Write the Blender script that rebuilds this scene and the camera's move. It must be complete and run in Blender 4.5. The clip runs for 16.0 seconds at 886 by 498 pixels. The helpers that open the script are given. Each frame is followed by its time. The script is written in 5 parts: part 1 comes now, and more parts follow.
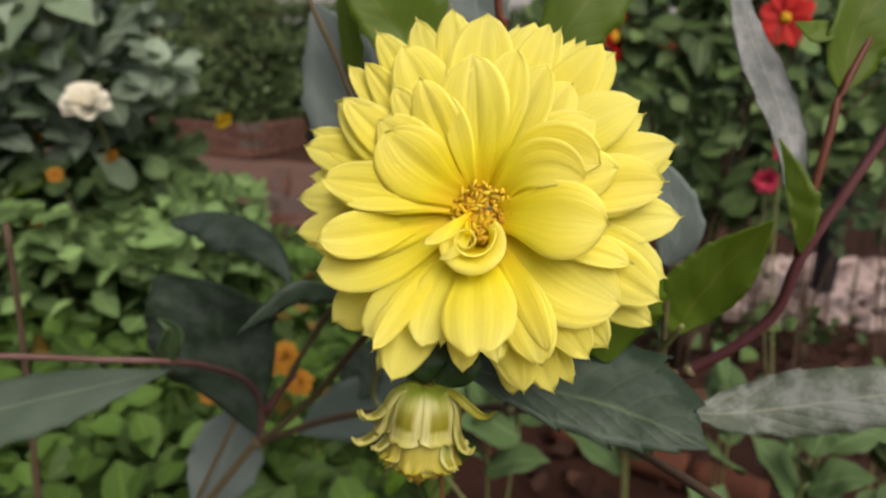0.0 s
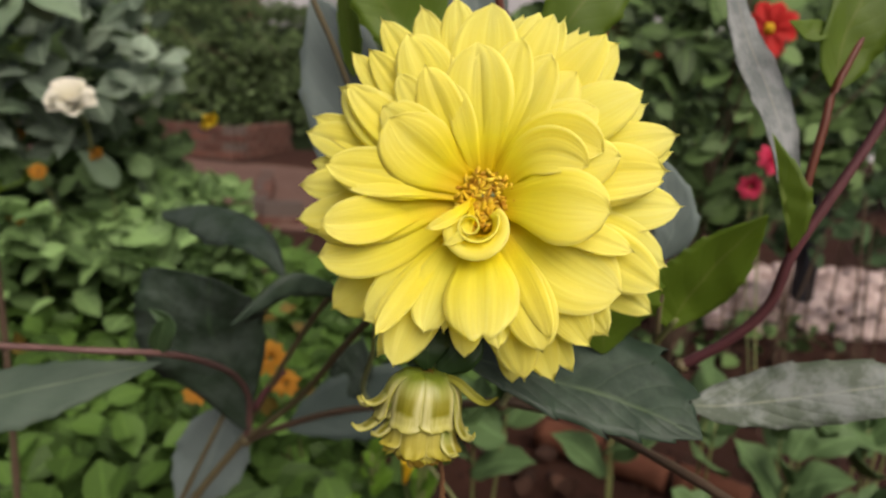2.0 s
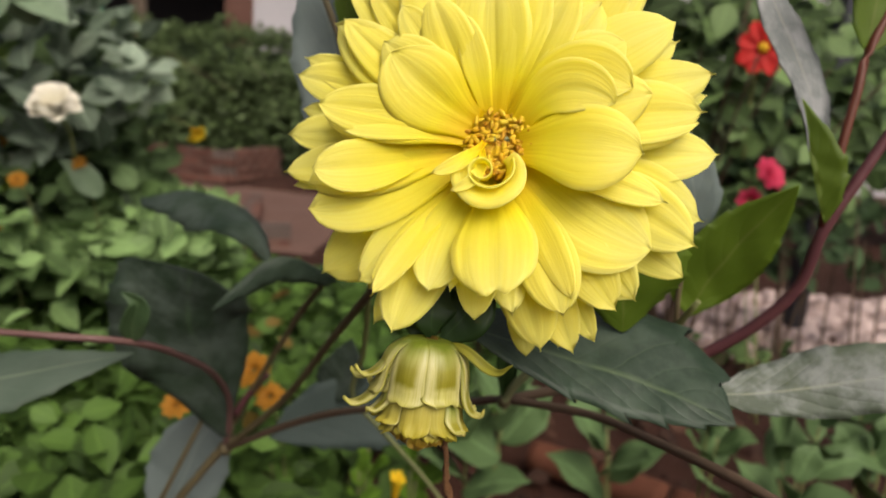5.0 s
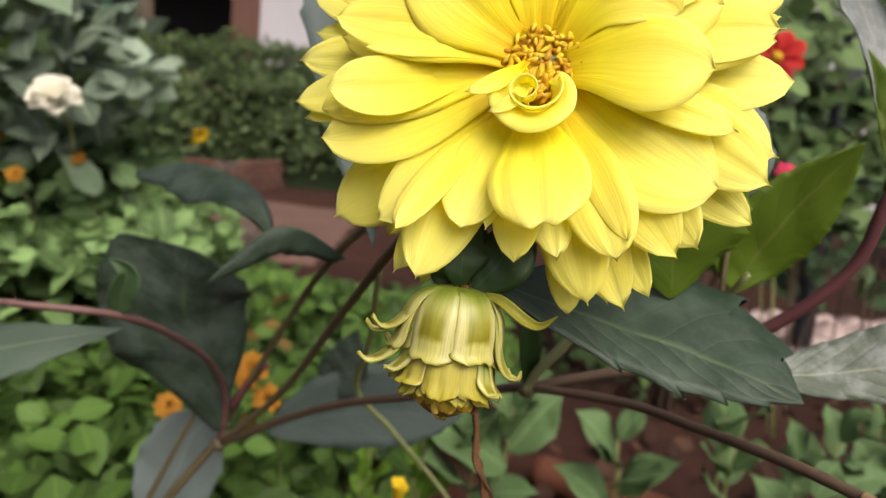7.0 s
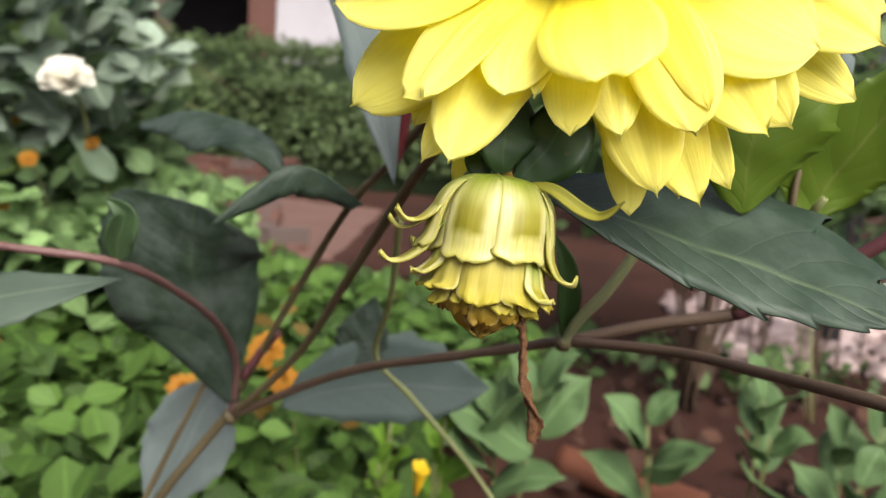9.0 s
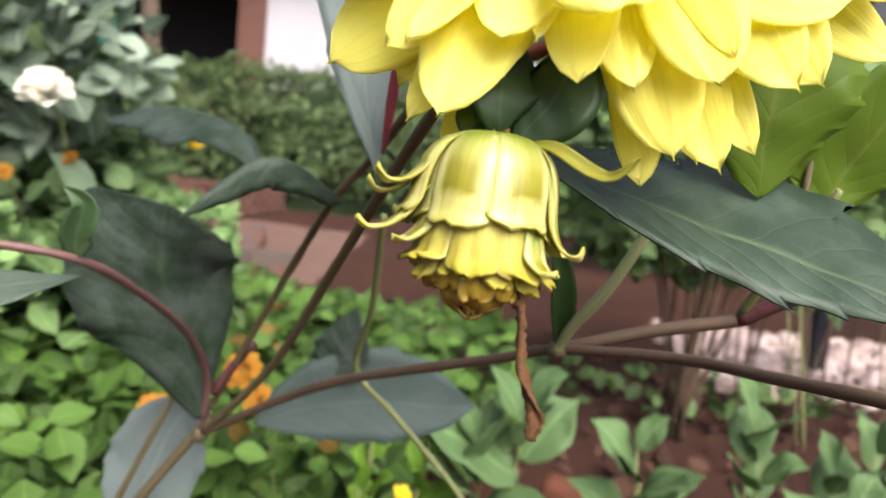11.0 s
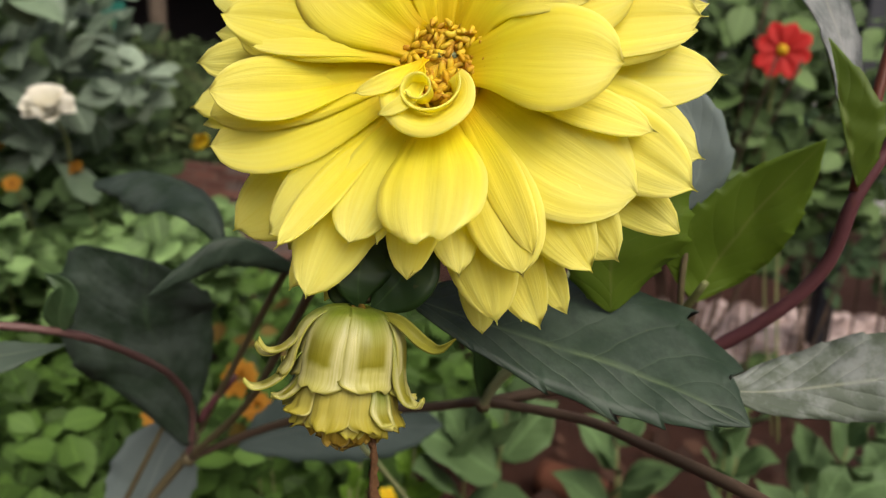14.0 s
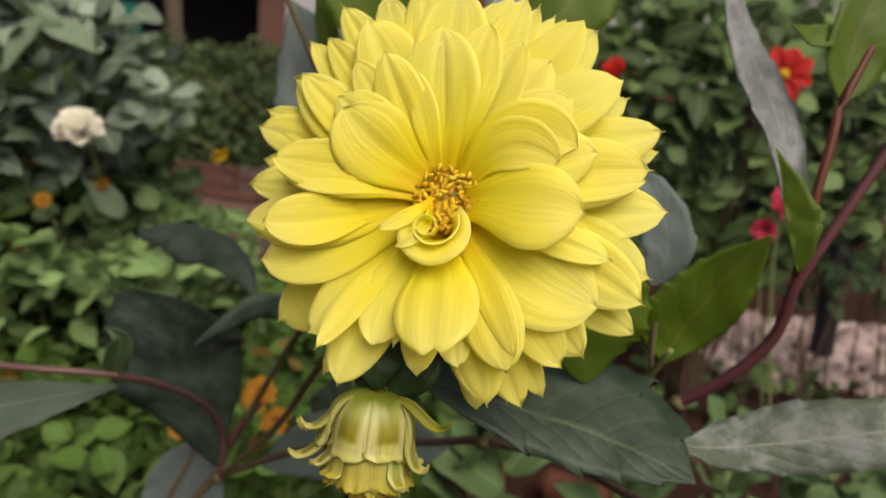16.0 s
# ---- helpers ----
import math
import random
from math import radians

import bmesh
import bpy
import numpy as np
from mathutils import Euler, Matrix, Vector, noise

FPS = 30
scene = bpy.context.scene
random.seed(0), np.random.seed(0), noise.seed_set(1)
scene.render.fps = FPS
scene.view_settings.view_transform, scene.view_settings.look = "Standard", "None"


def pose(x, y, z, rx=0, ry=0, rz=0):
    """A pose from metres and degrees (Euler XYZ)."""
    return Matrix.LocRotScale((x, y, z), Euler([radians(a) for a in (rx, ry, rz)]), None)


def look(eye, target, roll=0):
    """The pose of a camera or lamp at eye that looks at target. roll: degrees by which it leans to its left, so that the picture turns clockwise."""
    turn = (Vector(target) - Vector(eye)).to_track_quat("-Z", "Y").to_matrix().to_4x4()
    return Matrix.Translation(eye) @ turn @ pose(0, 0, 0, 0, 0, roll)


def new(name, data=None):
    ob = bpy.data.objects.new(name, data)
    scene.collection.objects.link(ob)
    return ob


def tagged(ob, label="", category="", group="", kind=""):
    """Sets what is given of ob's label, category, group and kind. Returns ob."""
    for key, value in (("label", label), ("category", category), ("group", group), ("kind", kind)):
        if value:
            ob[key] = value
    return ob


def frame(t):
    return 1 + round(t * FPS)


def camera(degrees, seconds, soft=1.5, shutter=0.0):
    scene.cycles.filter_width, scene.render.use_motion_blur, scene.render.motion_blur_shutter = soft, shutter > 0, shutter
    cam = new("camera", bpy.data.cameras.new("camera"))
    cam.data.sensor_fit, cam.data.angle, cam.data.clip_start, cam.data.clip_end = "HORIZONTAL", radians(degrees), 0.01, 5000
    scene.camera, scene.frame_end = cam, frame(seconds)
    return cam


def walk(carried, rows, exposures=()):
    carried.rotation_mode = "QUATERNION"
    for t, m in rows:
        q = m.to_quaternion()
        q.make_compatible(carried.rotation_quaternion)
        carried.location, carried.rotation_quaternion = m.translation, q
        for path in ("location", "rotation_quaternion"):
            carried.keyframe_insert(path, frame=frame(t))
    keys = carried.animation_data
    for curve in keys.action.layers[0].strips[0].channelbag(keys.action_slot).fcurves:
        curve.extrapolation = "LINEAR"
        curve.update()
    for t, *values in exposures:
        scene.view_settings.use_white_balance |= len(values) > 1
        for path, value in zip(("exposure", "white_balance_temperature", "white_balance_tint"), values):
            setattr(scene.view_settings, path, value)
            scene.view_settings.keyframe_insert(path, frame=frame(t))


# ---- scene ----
cam = camera(65.9, 16.0, soft=1.2)
PATH = [
    (0, (0.0542, 0.0650, 0.8533), (-0.0017, 2.0006, 0.3530), 2.55),
    (0.5, (0.0575, 0.0669, 0.8499), (0.0036, 2.0023, 0.3484), 2.65),
    (1, (0.0564, 0.0678, 0.8443), (-0.0037, 2.0007, 0.3340), 2.64),
    (1.5, (0.0542, 0.0669, 0.8466), (0.0044, 2.0044, 0.3530), 2.85),
    (2, (0.0462, 0.0615, 0.8447), (0.0398, 2.0035, 0.3664), 3.62),
    (2.5, (0.0377, 0.0716, 0.8399), (0.0982, 2.0122, 0.3600), 4.02),
    (3, (0.0370, 0.0827, 0.8405), (0.0939, 2.0278, 0.3785), 4.01),
    (3.2, (0.0371, 0.0879, 0.8336), (0.0829, 2.0316, 0.3647), 4.20),
    (5.3, (0.0435, 0.0874, 0.8047), (0.0567, 2.0495, 0.4174), 4.55),
    (5.5, (0.0448, 0.0938, 0.8022), (0.0498, 2.0536, 0.4031), 4.74),
    (6, (0.0429, 0.1045, 0.7928), (0.0464, 2.0701, 0.4234), 4.94),
    (6.5, (0.0353, 0.1110, 0.7827), (0.0520, 2.0783, 0.4231), 5.16),
    (7, (0.0332, 0.1172, 0.7724), (0.0502, 2.0882, 0.4337), 5.46),
    (7.5, (0.0333, 0.1234, 0.7632), (0.0081, 2.0919, 0.4110), 5.00),
    (8, (0.0290, 0.1287, 0.7553), (0.0200, 2.0993, 0.4139), 5.62),
    (8.5, (0.0304, 0.1391, 0.7437), (0.0054, 2.1098, 0.4034), 5.40),
    (8.7, (0.0305, 0.1433, 0.7391), (-0.0016, 2.1134, 0.3959), 4.89),
    (10.8, (0.0336, 0.1721, 0.7177), (0.0104, 2.1512, 0.4301), 5.61),
    (11, (0.0313, 0.1709, 0.7156), (0.0346, 2.1542, 0.4574), 5.74),
    (11.5, (0.0327, 0.1756, 0.7208), (0.0501, 2.1604, 0.4755), 5.66),
    (12, (0.0383, 0.1758, 0.7296), (0.0637, 2.1604, 0.4832), 5.78),
    (12.5, (0.0427, 0.1698, 0.7465), (0.0587, 2.1512, 0.4743), 5.06),
    (13, (0.0470, 0.1667, 0.7543), (0.0639, 2.1469, 0.4741), 5.06),
    (13.5, (0.0502, 0.1564, 0.7725), (0.0526, 2.1328, 0.4656), 4.64),
    (14, (0.0694, 0.1371, 0.7766), (0.0373, 2.1077, 0.4363), 4.39),
    (14.5, (0.0642, 0.1134, 0.7855), (0.0222, 2.0852, 0.4534), 4.18),
    (15, (0.0565, 0.1094, 0.8124), (0.0304, 2.0796, 0.4691), 5.10),
    (15.5, (0.0815, 0.0992, 0.8037), (0.0134, 2.0688, 0.4630), 3.94),
    (16, (0.0703, 0.0895, 0.8232), (0.0071, 2.0582, 0.4764), 4.75),
]
walk(cam, [(t, look(eye, target, roll)) for t, eye, target, roll in PATH],
     [(0, 0.25, 6650, 10), (3.0, 0.27, 6650, 10), (5.5, 0.45, 6700, 10), (8.5, 1.11, 6300, 10), (11.0, 1.63, 6200, 10), (12.0, 1.37, 6250, 8), (12.5, 1.04, 6400, 9), (13.0, 0.86, 6450, 9), (13.5, 0.46, 6500, 9), (14.0, 0.36, 6550, 9), (14.5, 0.57, 6500, 8), (15.0, 0.17, 6600, 9), (15.5, 0.14, 6700, 10), (16.0, 0.19, 6800, 10)])
cam.data.dof.use_dof = True
cam.data.dof.focus_distance = 0.202
cam.data.dof.aperture_fstop = 12.0

# ---- light: a soft, bright overcast sky ----
world = bpy.data.worlds.new("sky")
scene.world = world
world.use_nodes = True
wn = world.node_tree.nodes
sky = wn.new("ShaderNodeTexSky")
sky.sky_type = "NISHITA"
sky.sun_disc = False
sky.sun_elevation = radians(52)
sky.sun_rotation = radians(150)
sky.dust_density = 8.0
sky.air_density = 0.35
wn["Background"].inputs["Strength"].default_value = 0.102
world.node_tree.links.new(sky.outputs["Color"], wn["Background"].inputs["Color"])
sun_data = bpy.data.lights.new("sun", "SUN")
sun_data.energy, sun_data.angle, sun_data.color = 1.75, radians(45), (1.0, 0.95, 0.87)
sun = new("sun", sun_data)
sun.matrix_world = look((1.5, -3.6, 4.2), (0, 0.4, 0.6))


# ---- materials ----
class Nodes:
    """A small wrapper to write node materials."""

    def __init__(self, name):
        self.mat = bpy.data.materials.new(name)
        self.mat.use_nodes = True
        self.nt = self.mat.node_tree
        self.bsdf = self.nt.nodes["Principled BSDF"]
        self.out = self.nt.nodes["Material Output"]

    def add(self, kind, **values):
        n = self.nt.nodes.new("ShaderNode" + kind)
        for k, v in values.items():
            n.inputs[k].default_value = v
        return n

    def link(self, a, b):
        self.nt.links.new(a, b)

    def coords(self, which="Object"):
        return self.nt.nodes.new("ShaderNodeTexCoord").outputs[which]

    def noise(self, scale, vec=None, detail=4.0, rough=0.55):
        n = self.add("TexNoise", Scale=scale, Detail=detail, Roughness=rough)
        self.link(vec if vec is not None else self.coords(), n.inputs["Vector"])
        return n.outputs["Fac"]

    def ramp(self, fac, *stops):
        n = self.nt.nodes.new("ShaderNodeValToRGB")
        e = n.color_ramp.elements
        while len(e) < len(stops):
            e.new(0.5)
        for el, (p, c) in zip(e, stops):
            el.position, el.color = p, (*c, 1.0)
        self.link(fac, n.inputs["Fac"])
        return n.outputs["Color"]

    def math(self, op, a, b=0.0, c=0.0):
        n = self.nt.nodes.new("ShaderNodeMath")
        n.operation = op
        for i, v in enumerate((a, b, c)):
            if isinstance(v, (int, float)):
                n.inputs[i].default_value = v
            else:
                self.link(v, n.inputs[i])
        return n.outputs[0]

    def mix(self, fac, a, b, blend="MIX"):
        n = self.nt.nodes.new("ShaderNodeMixRGB")
        n.blend_type = blend
        for i, v in enumerate((fac, a, b)):
            if isinstance(v, (int, float)):
                n.inputs[i].default_value = v
            elif isinstance(v, tuple):
                n.inputs[i].default_value = (*v, 1.0)
            else:
                self.link(v, n.inputs[i])
        return n.outputs[0]

    def bump(self, height, strength, distance):
        n = self.add("Bump", Strength=strength, Distance=distance)
        self.link(height, n.inputs["Height"])
        self.link(n.outputs["Normal"], self.bsdf.inputs["Normal"])
        return n.outputs["Normal"]

    def split(self, vec):
        n = self.nt.nodes.new("ShaderNodeSeparateXYZ")
        self.link(vec, n.inputs[0])
        return n.outputs[0], n.outputs[1]

    def finish(self, color, rough=0.6, thin=0.0, thin_color=None, spec=0.5, normal=None):
        """Sets colour and gloss; thin lets some light pass through, as leaves and petals do."""
        b = self.bsdf
        if isinstance(color, tuple):
            b.inputs["Base Color"].default_value = (*color, 1.0)
        else:
            self.link(color, b.inputs["Base Color"])
        b.inputs["Roughness"].default_value = rough
        b.inputs["Specular IOR Level"].default_value = spec
        if thin:
            tr = self.nt.nodes.new("ShaderNodeBsdfTranslucent")
            c = thin_color if thin_color is not None else color
            if isinstance(c, tuple):
                tr.inputs["Color"].default_value = (*c, 1.0)
            else:
                self.link(c, tr.inputs["Color"])
            if normal is not None:
                self.link(normal, tr.inputs["Normal"])
            mx = self.nt.nodes.new("ShaderNodeMixShader")
            mx.inputs[0].default_value = thin
            self.link(b.outputs[0], mx.inputs[1])
            self.link(tr.outputs[0], mx.inputs[2])
            self.link(mx.outputs[0], self.out.inputs["Surface"])
        return self.mat


def rand_object(m):
    return m.nt.nodes.new("ShaderNodeObjectInfo").outputs["Random"]


def rand_island(m):
    return m.nt.nodes.new("ShaderNodeNewGeometry").outputs["Random Per Island"]


def petal_material(name, tip, mid, deep, thin=0.3, glow=None):
    """Petal: deep at its base, pale at its tip, with fine lengthwise veins. UV: x across, y along."""
    m = Nodes(name)
    ux, uy = m.split(m.coords("UV"))
    warp = m.noise(60.0, detail=2.0)
    along = m.math("ADD", uy, m.math("MULTIPLY", m.math("SUBTRACT", warp, 0.5), 0.25))
    col = m.ramp(along, (0.05, deep), (0.30, mid), (0.66, tuple(0.5 * a + 0.5 * b for a, b in zip(mid, tip))), (0.98, tip))
    veins = m.math("SINE", m.math("MULTIPLY", m.math("ADD", ux, m.math("MULTIPLY", warp, 0.05)), 75.0))
    broad = m.math("SINE", m.math("MULTIPLY", ux, 19.0))
    v = m.math("MULTIPLY_ADD", veins, 0.02, 0.98)
    col = m.mix(1.0, col, m.ramp(v, (0.88, (0.9, 0.86, 0.7)), (1.0, (1, 1, 1))), "MULTIPLY")
    # Rims lightened in the colour, as thin petal edges catch the light.
    rim = m.ramp(m.math("ABSOLUTE", m.math("SUBTRACT", ux, 0.5)), (0.43, (0, 0, 0)), (0.49, (0.45, 0.45, 0.45)))
    col = m.mix(m.math("MULTIPLY", rim, m.ramp(uy, (0.3, (0, 0, 0)), (0.6, (1, 1, 1)))), col, tuple(0.5 * c + 0.5 * d for c, d in zip(tip, (1.0, 0.98, 0.6))))
    cell = m.nt.nodes.new("ShaderNodeCombineXYZ")
    m.link(m.math("MULTIPLY", ux, 16.0), cell.inputs[0])
    m.link(m.math("MULTIPLY", uy, 1.6), cell.inputs[1])
    m.link(m.math("MULTIPLY", rand_object(m), 40.0), cell.inputs[2])
    folds = m.noise(1.0, cell.outputs[0], detail=3.0)
    col = m.mix(1.0, col, m.ramp(folds, (0.3, (0.97, 0.93, 0.70)), (0.6, (1, 1, 1))), "MULTIPLY")
    var = m.ramp(rand_object(m), (0.0, (0.97, 0.94, 0.80)), (1.0, (1.0, 1.0, 1.0)))
    col = m.mix(1.0, col, var, "MULTIPLY")
    speck = m.noise(900.0, detail=2.0)
    near = m.math("LESS_THAN", uy, 0.3)
    fleck = m.math("MULTIPLY", m.math("GREATER_THAN", speck, 0.73), near)
    col = m.mix(m.math("MULTIPLY", fleck, 0.6), col, (0.35, 0.14, 0.01))
    h = m.math("ADD", m.math("MULTIPLY", veins, 0.12), m.math("MULTIPLY", broad, 0.35))
    h = m.math("ADD", h, m.math("ADD", m.math("MULTIPLY", m.noise(220.0, detail=3.0), 0.6), m.math("MULTIPLY", folds, 2.4)))
    nrm = m.bump(h, 0.16, 0.0006)
    return m.finish(col, 0.5, thin, glow, normal=nrm, spec=0.3)


def leaf_material(name, dark, light, vein, rough=0.45, thin=0.15, glow=None, veins=8.0, spec=0.4, depth=0.0010, sheen_mottle=None):
    """Leaf with a pale midrib and side veins between which the blade bulges. UV: x across, y along."""
    m = Nodes(name)
    ux, uy = m.split(m.coords("UV"))
    side = m.math("ABSOLUTE", m.math("SUBTRACT", ux, 0.5))
    wob = m.noise(90.0, detail=2.0)
    diag = m.math("MULTIPLY", m.math("ADD", m.math("SUBTRACT", uy, m.math("MULTIPLY", side, 0.55)), m.math("MULTIPLY", wob, 0.03)), veins)
    ribs = m.math("ABSOLUTE", m.math("SINE", m.math("MULTIPLY", diag, math.pi)))
    rib = m.math("SUBTRACT", 1.0, m.math("SMOOTH_MIN", m.math("MULTIPLY", ribs, 6.0), 1.0, 0.2))
    mid = m.math("SUBTRACT", 1.0, m.math("SMOOTH_MIN", m.math("MULTIPLY", side, 32.0), 1.0, 0.2))
    grain = m.noise(35.0)
    col = m.mix(grain, dark, light)
    fine = m.noise(260.0, detail=3.0)
    col = m.mix(m.math("MULTIPLY", fine, 0.35), col, light)
    line = m.math("MAXIMUM", m.math("MULTIPLY", rib, 0.13), m.math("MULTIPLY", mid, 0.9))
    col = m.mix(line, col, vein)
    if sheen_mottle is not None:
        # Grey patches over the green: leaf mottling, and sheen put into the colour.
        patch = m.ramp(m.noise(48.0, detail=5.0, rough=0.65), (0.42, (0, 0, 0)), (0.60, (1, 1, 1)))
        col = m.mix(m.math("MULTIPLY", patch, 0.75), col, sheen_mottle)
    blot = m.math("GREATER_THAN", m.noise(55.0, detail=5.0, rough=0.7), 0.69)
    col = m.mix(m.math("MULTIPLY", blot, 0.25), col, (0.09, 0.06, 0.02))
    cells = m.nt.nodes.new("ShaderNodeTexVoronoi")
    cells.inputs["Scale"].default_value = 110.0
    m.link(m.coords(), cells.inputs["Vector"])
    h = m.math("ADD", m.math("MULTIPLY", m.math("POWER", ribs, 0.4), 0.5), m.math("ADD", m.math("MULTIPLY", fine, 0.4), m.math("MULTIPLY", cells.outputs["Distance"], -0.5)))
    nrm = m.bump(h, 0.35, depth)
    return m.finish(col, rough, thin, glow, normal=nrm, spec=spec)


def foliage_material(name, dark, light, rough=0.5, thin=0.25, spec=0.18):
    """Many small leaves in one mesh, each of its own shade."""
    m = Nodes(name)
    ux, uy = m.split(m.coords("UV"))
    side = m.math("ABSOLUTE", m.math("SUBTRACT", ux, 0.5))
    dark, light = tuple(c * 0.35 for c in dark), tuple(c * 1.15 for c in light)
    col = m.mix(m.math("POWER", rand_island(m), 1.4), dark, light)
    grain = m.noise(40.0)
    col = m.mix(m.math("MULTIPLY", grain, 0.4), col, light)
    mid = m.math("SUBTRACT", 1.0, m.math("SMOOTH_MIN", m.math("MULTIPLY", side, 16.0), 1.0, 0.2))
    col = m.mix(m.math("MULTIPLY", mid, 0.4), col, tuple(min(1.0, c * 1.6) for c in light))
    ribs = m.math("ABSOLUTE", m.math("SINE", m.math("MULTIPLY", m.math("SUBTRACT", uy, m.math("MULTIPLY", side, 0.6)), 20.0)))
    nrm = m.bump(ribs, 0.35, 0.0015)
    return m.finish(col, rough, thin, normal=nrm, spec=spec)


def mottled(name, a, b, scale, rough=0.8, bump=0.3, dist=0.004, fine=8.0, spec=0.3):
    m = Nodes(name)
    big = m.noise(scale)
    small = m.noise(scale * fine, detail=6.0)
    col = m.mix(big, a, b)
    col = m.mix(m.math("MULTIPLY", small, 0.45), col, tuple(c * 0.55 for c in a))
    m.bump(small, bump, dist)
    return m.finish(col, rough, spec=spec)


PETAL = petal_material("yellow_petal", (0.97, 0.955, 0.36), (0.955, 0.89, 0.050), (0.86, 0.62, 0.008), 0.56, (0.97, 0.935, 0.09))


def floret_material():
    """Small closed florets of the bloom's eye, golden to orange-brown."""
    m = Nodes("orange_floret")
    col = m.ramp(rand_object(m), (0.0, (0.70, 0.40, 0.012)), (0.5, (0.80, 0.54, 0.022)), (1.0, (0.84, 0.64, 0.05)))
    col = m.mix(m.ramp(m.noise(260.0), (0.45, (0, 0, 0)), (0.62, (0.7, 0.7, 0.7))), col, (0.46, 0.17, 0.008))
    m.bump(m.noise(700.0), 0.3, 0.0004)
    return m.finish(col, 0.5, 0.25, spec=0.3)


FLORET = floret_material()
LEAF_DARK = leaf_material("dark_leaf", (0.011, 0.024, 0.012), (0.024, 0.040, 0.023), (0.036, 0.060, 0.030), 0.55, 0.08, spec=0.26, depth=0.0024, sheen_mottle=(0.048, 0.064, 0.052))
LEAF_MID = leaf_material("mid_leaf", (0.030, 0.062, 0.022), (0.055, 0.10, 0.04), (0.09, 0.14, 0.06), 0.5, 0.15)
LEAF_FRONT = leaf_material("grey_green_leaf", (0.013, 0.027, 0.014), (0.026, 0.045, 0.028), (0.085, 0.12, 0.06), 0.46, 0.1, spec=0.26, depth=0.0014, sheen_mottle=(0.046, 0.070, 0.047))
LEAF_GREY = leaf_material("soft_grey_leaf", (0.040, 0.064, 0.042), (0.078, 0.108, 0.078), (0.12, 0.155, 0.10), 0.5, 0.1, spec=0.3)
LEAF_PATCHY = leaf_material("wrinkled_pale_leaf", (0.030, 0.050, 0.026), (0.10, 0.12, 0.085), (0.22, 0.24, 0.16), 0.55, 0.1, spec=0.4, veins=9.0, depth=0.0022, sheen_mottle=(0.235, 0.255, 0.24))
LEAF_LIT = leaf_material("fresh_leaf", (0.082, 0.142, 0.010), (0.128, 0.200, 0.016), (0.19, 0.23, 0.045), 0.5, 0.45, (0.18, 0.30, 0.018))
LEAF_CURLED = leaf_material("wrinkled_grey_leaf", (0.080, 0.095, 0.092), (0.17, 0.185, 0.178), (0.22, 0.22, 0.19), 0.65, 0.1, spec=0.3, veins=12.0, depth=0.003, sheen_mottle=(0.29, 0.30, 0.295))
LEAF_UNDER = leaf_material("leaf_underside", (0.075, 0.085, 0.075), (0.15, 0.16, 0.14), (0.19, 0.19, 0.15), 0.65, 0.1, spec=0.3)
# Darker copy of the bluish underside: one leaf's shade is in the colour.
LEAF_BLUE_SHADED = leaf_material("leaf_underside_shaded", (0.028, 0.046, 0.039), (0.048, 0.070, 0.060), (0.06, 0.08, 0.07), 0.65, 0.08, spec=0.3)
LEAF_BLUE = leaf_material("leaf_underside_bluish", (0.095, 0.125, 0.115), (0.150, 0.185, 0.172), (0.17, 0.21, 0.19), 0.65, 0.08, spec=0.3)
STEM_BROWN = mottled("brown_stem", (0.075, 0.055, 0.035), (0.12, 0.075, 0.05), 60.0, 0.5, 0.3, 0.001)
STEM_OLIVE = mottled("olive_brown_stem", (0.085, 0.068, 0.034), (0.15, 0.122, 0.062), 60.0, 0.5, 0.3, 0.001)
STEM_PLUM = mottled("plum_brown_stem", (0.105, 0.052, 0.047), (0.16, 0.088, 0.077), 50.0, 0.45, 0.2, 0.001)
STEM_PURPLE = mottled("purple_stem", (0.085, 0.030, 0.034), (0.135, 0.052, 0.055), 50.0, 0.42, 0.2, 0.001)
STEM_RED = mottled("red_stem", (0.09, 0.022, 0.014), (0.14, 0.045, 0.022), 50.0, 0.42, 0.2, 0.001)
STEM_TAN = mottled("tan_stem", (0.20, 0.13, 0.07), (0.34, 0.24, 0.13), 50.0, 0.5, 0.2, 0.001)
STEM_PALE = mottled("pale_stem", (0.22, 0.26, 0.12), (0.30, 0.32, 0.16), 50.0, 0.5, 0.2, 0.001)
STEM_GREEN = mottled("green_stem", (0.13, 0.16, 0.05), (0.2, 0.2, 0.08), 50.0, 0.5, 0.2, 0.001)
DRY = mottled("dry_brown", (0.11, 0.042, 0.016), (0.50, 0.25, 0.10), 750.0, 0.8, 1.0, 0.004, 3.0)
BRACT = leaf_material("bract_green", (0.008, 0.022, 0.005), (0.017, 0.037, 0.008), (0.025, 0.052, 0.012), 0.50, 0.10, spec=0.24, veins=0.9, depth=0.0004)
BRACT_RED = mottled("dark_red_shoot", (0.10, 0.015, 0.02), (0.17, 0.03, 0.035), 60.0, 0.45)
TWIG = mottled("twig_bark", (0.07, 0.045, 0.028), (0.13, 0.085, 0.055), 40.0)


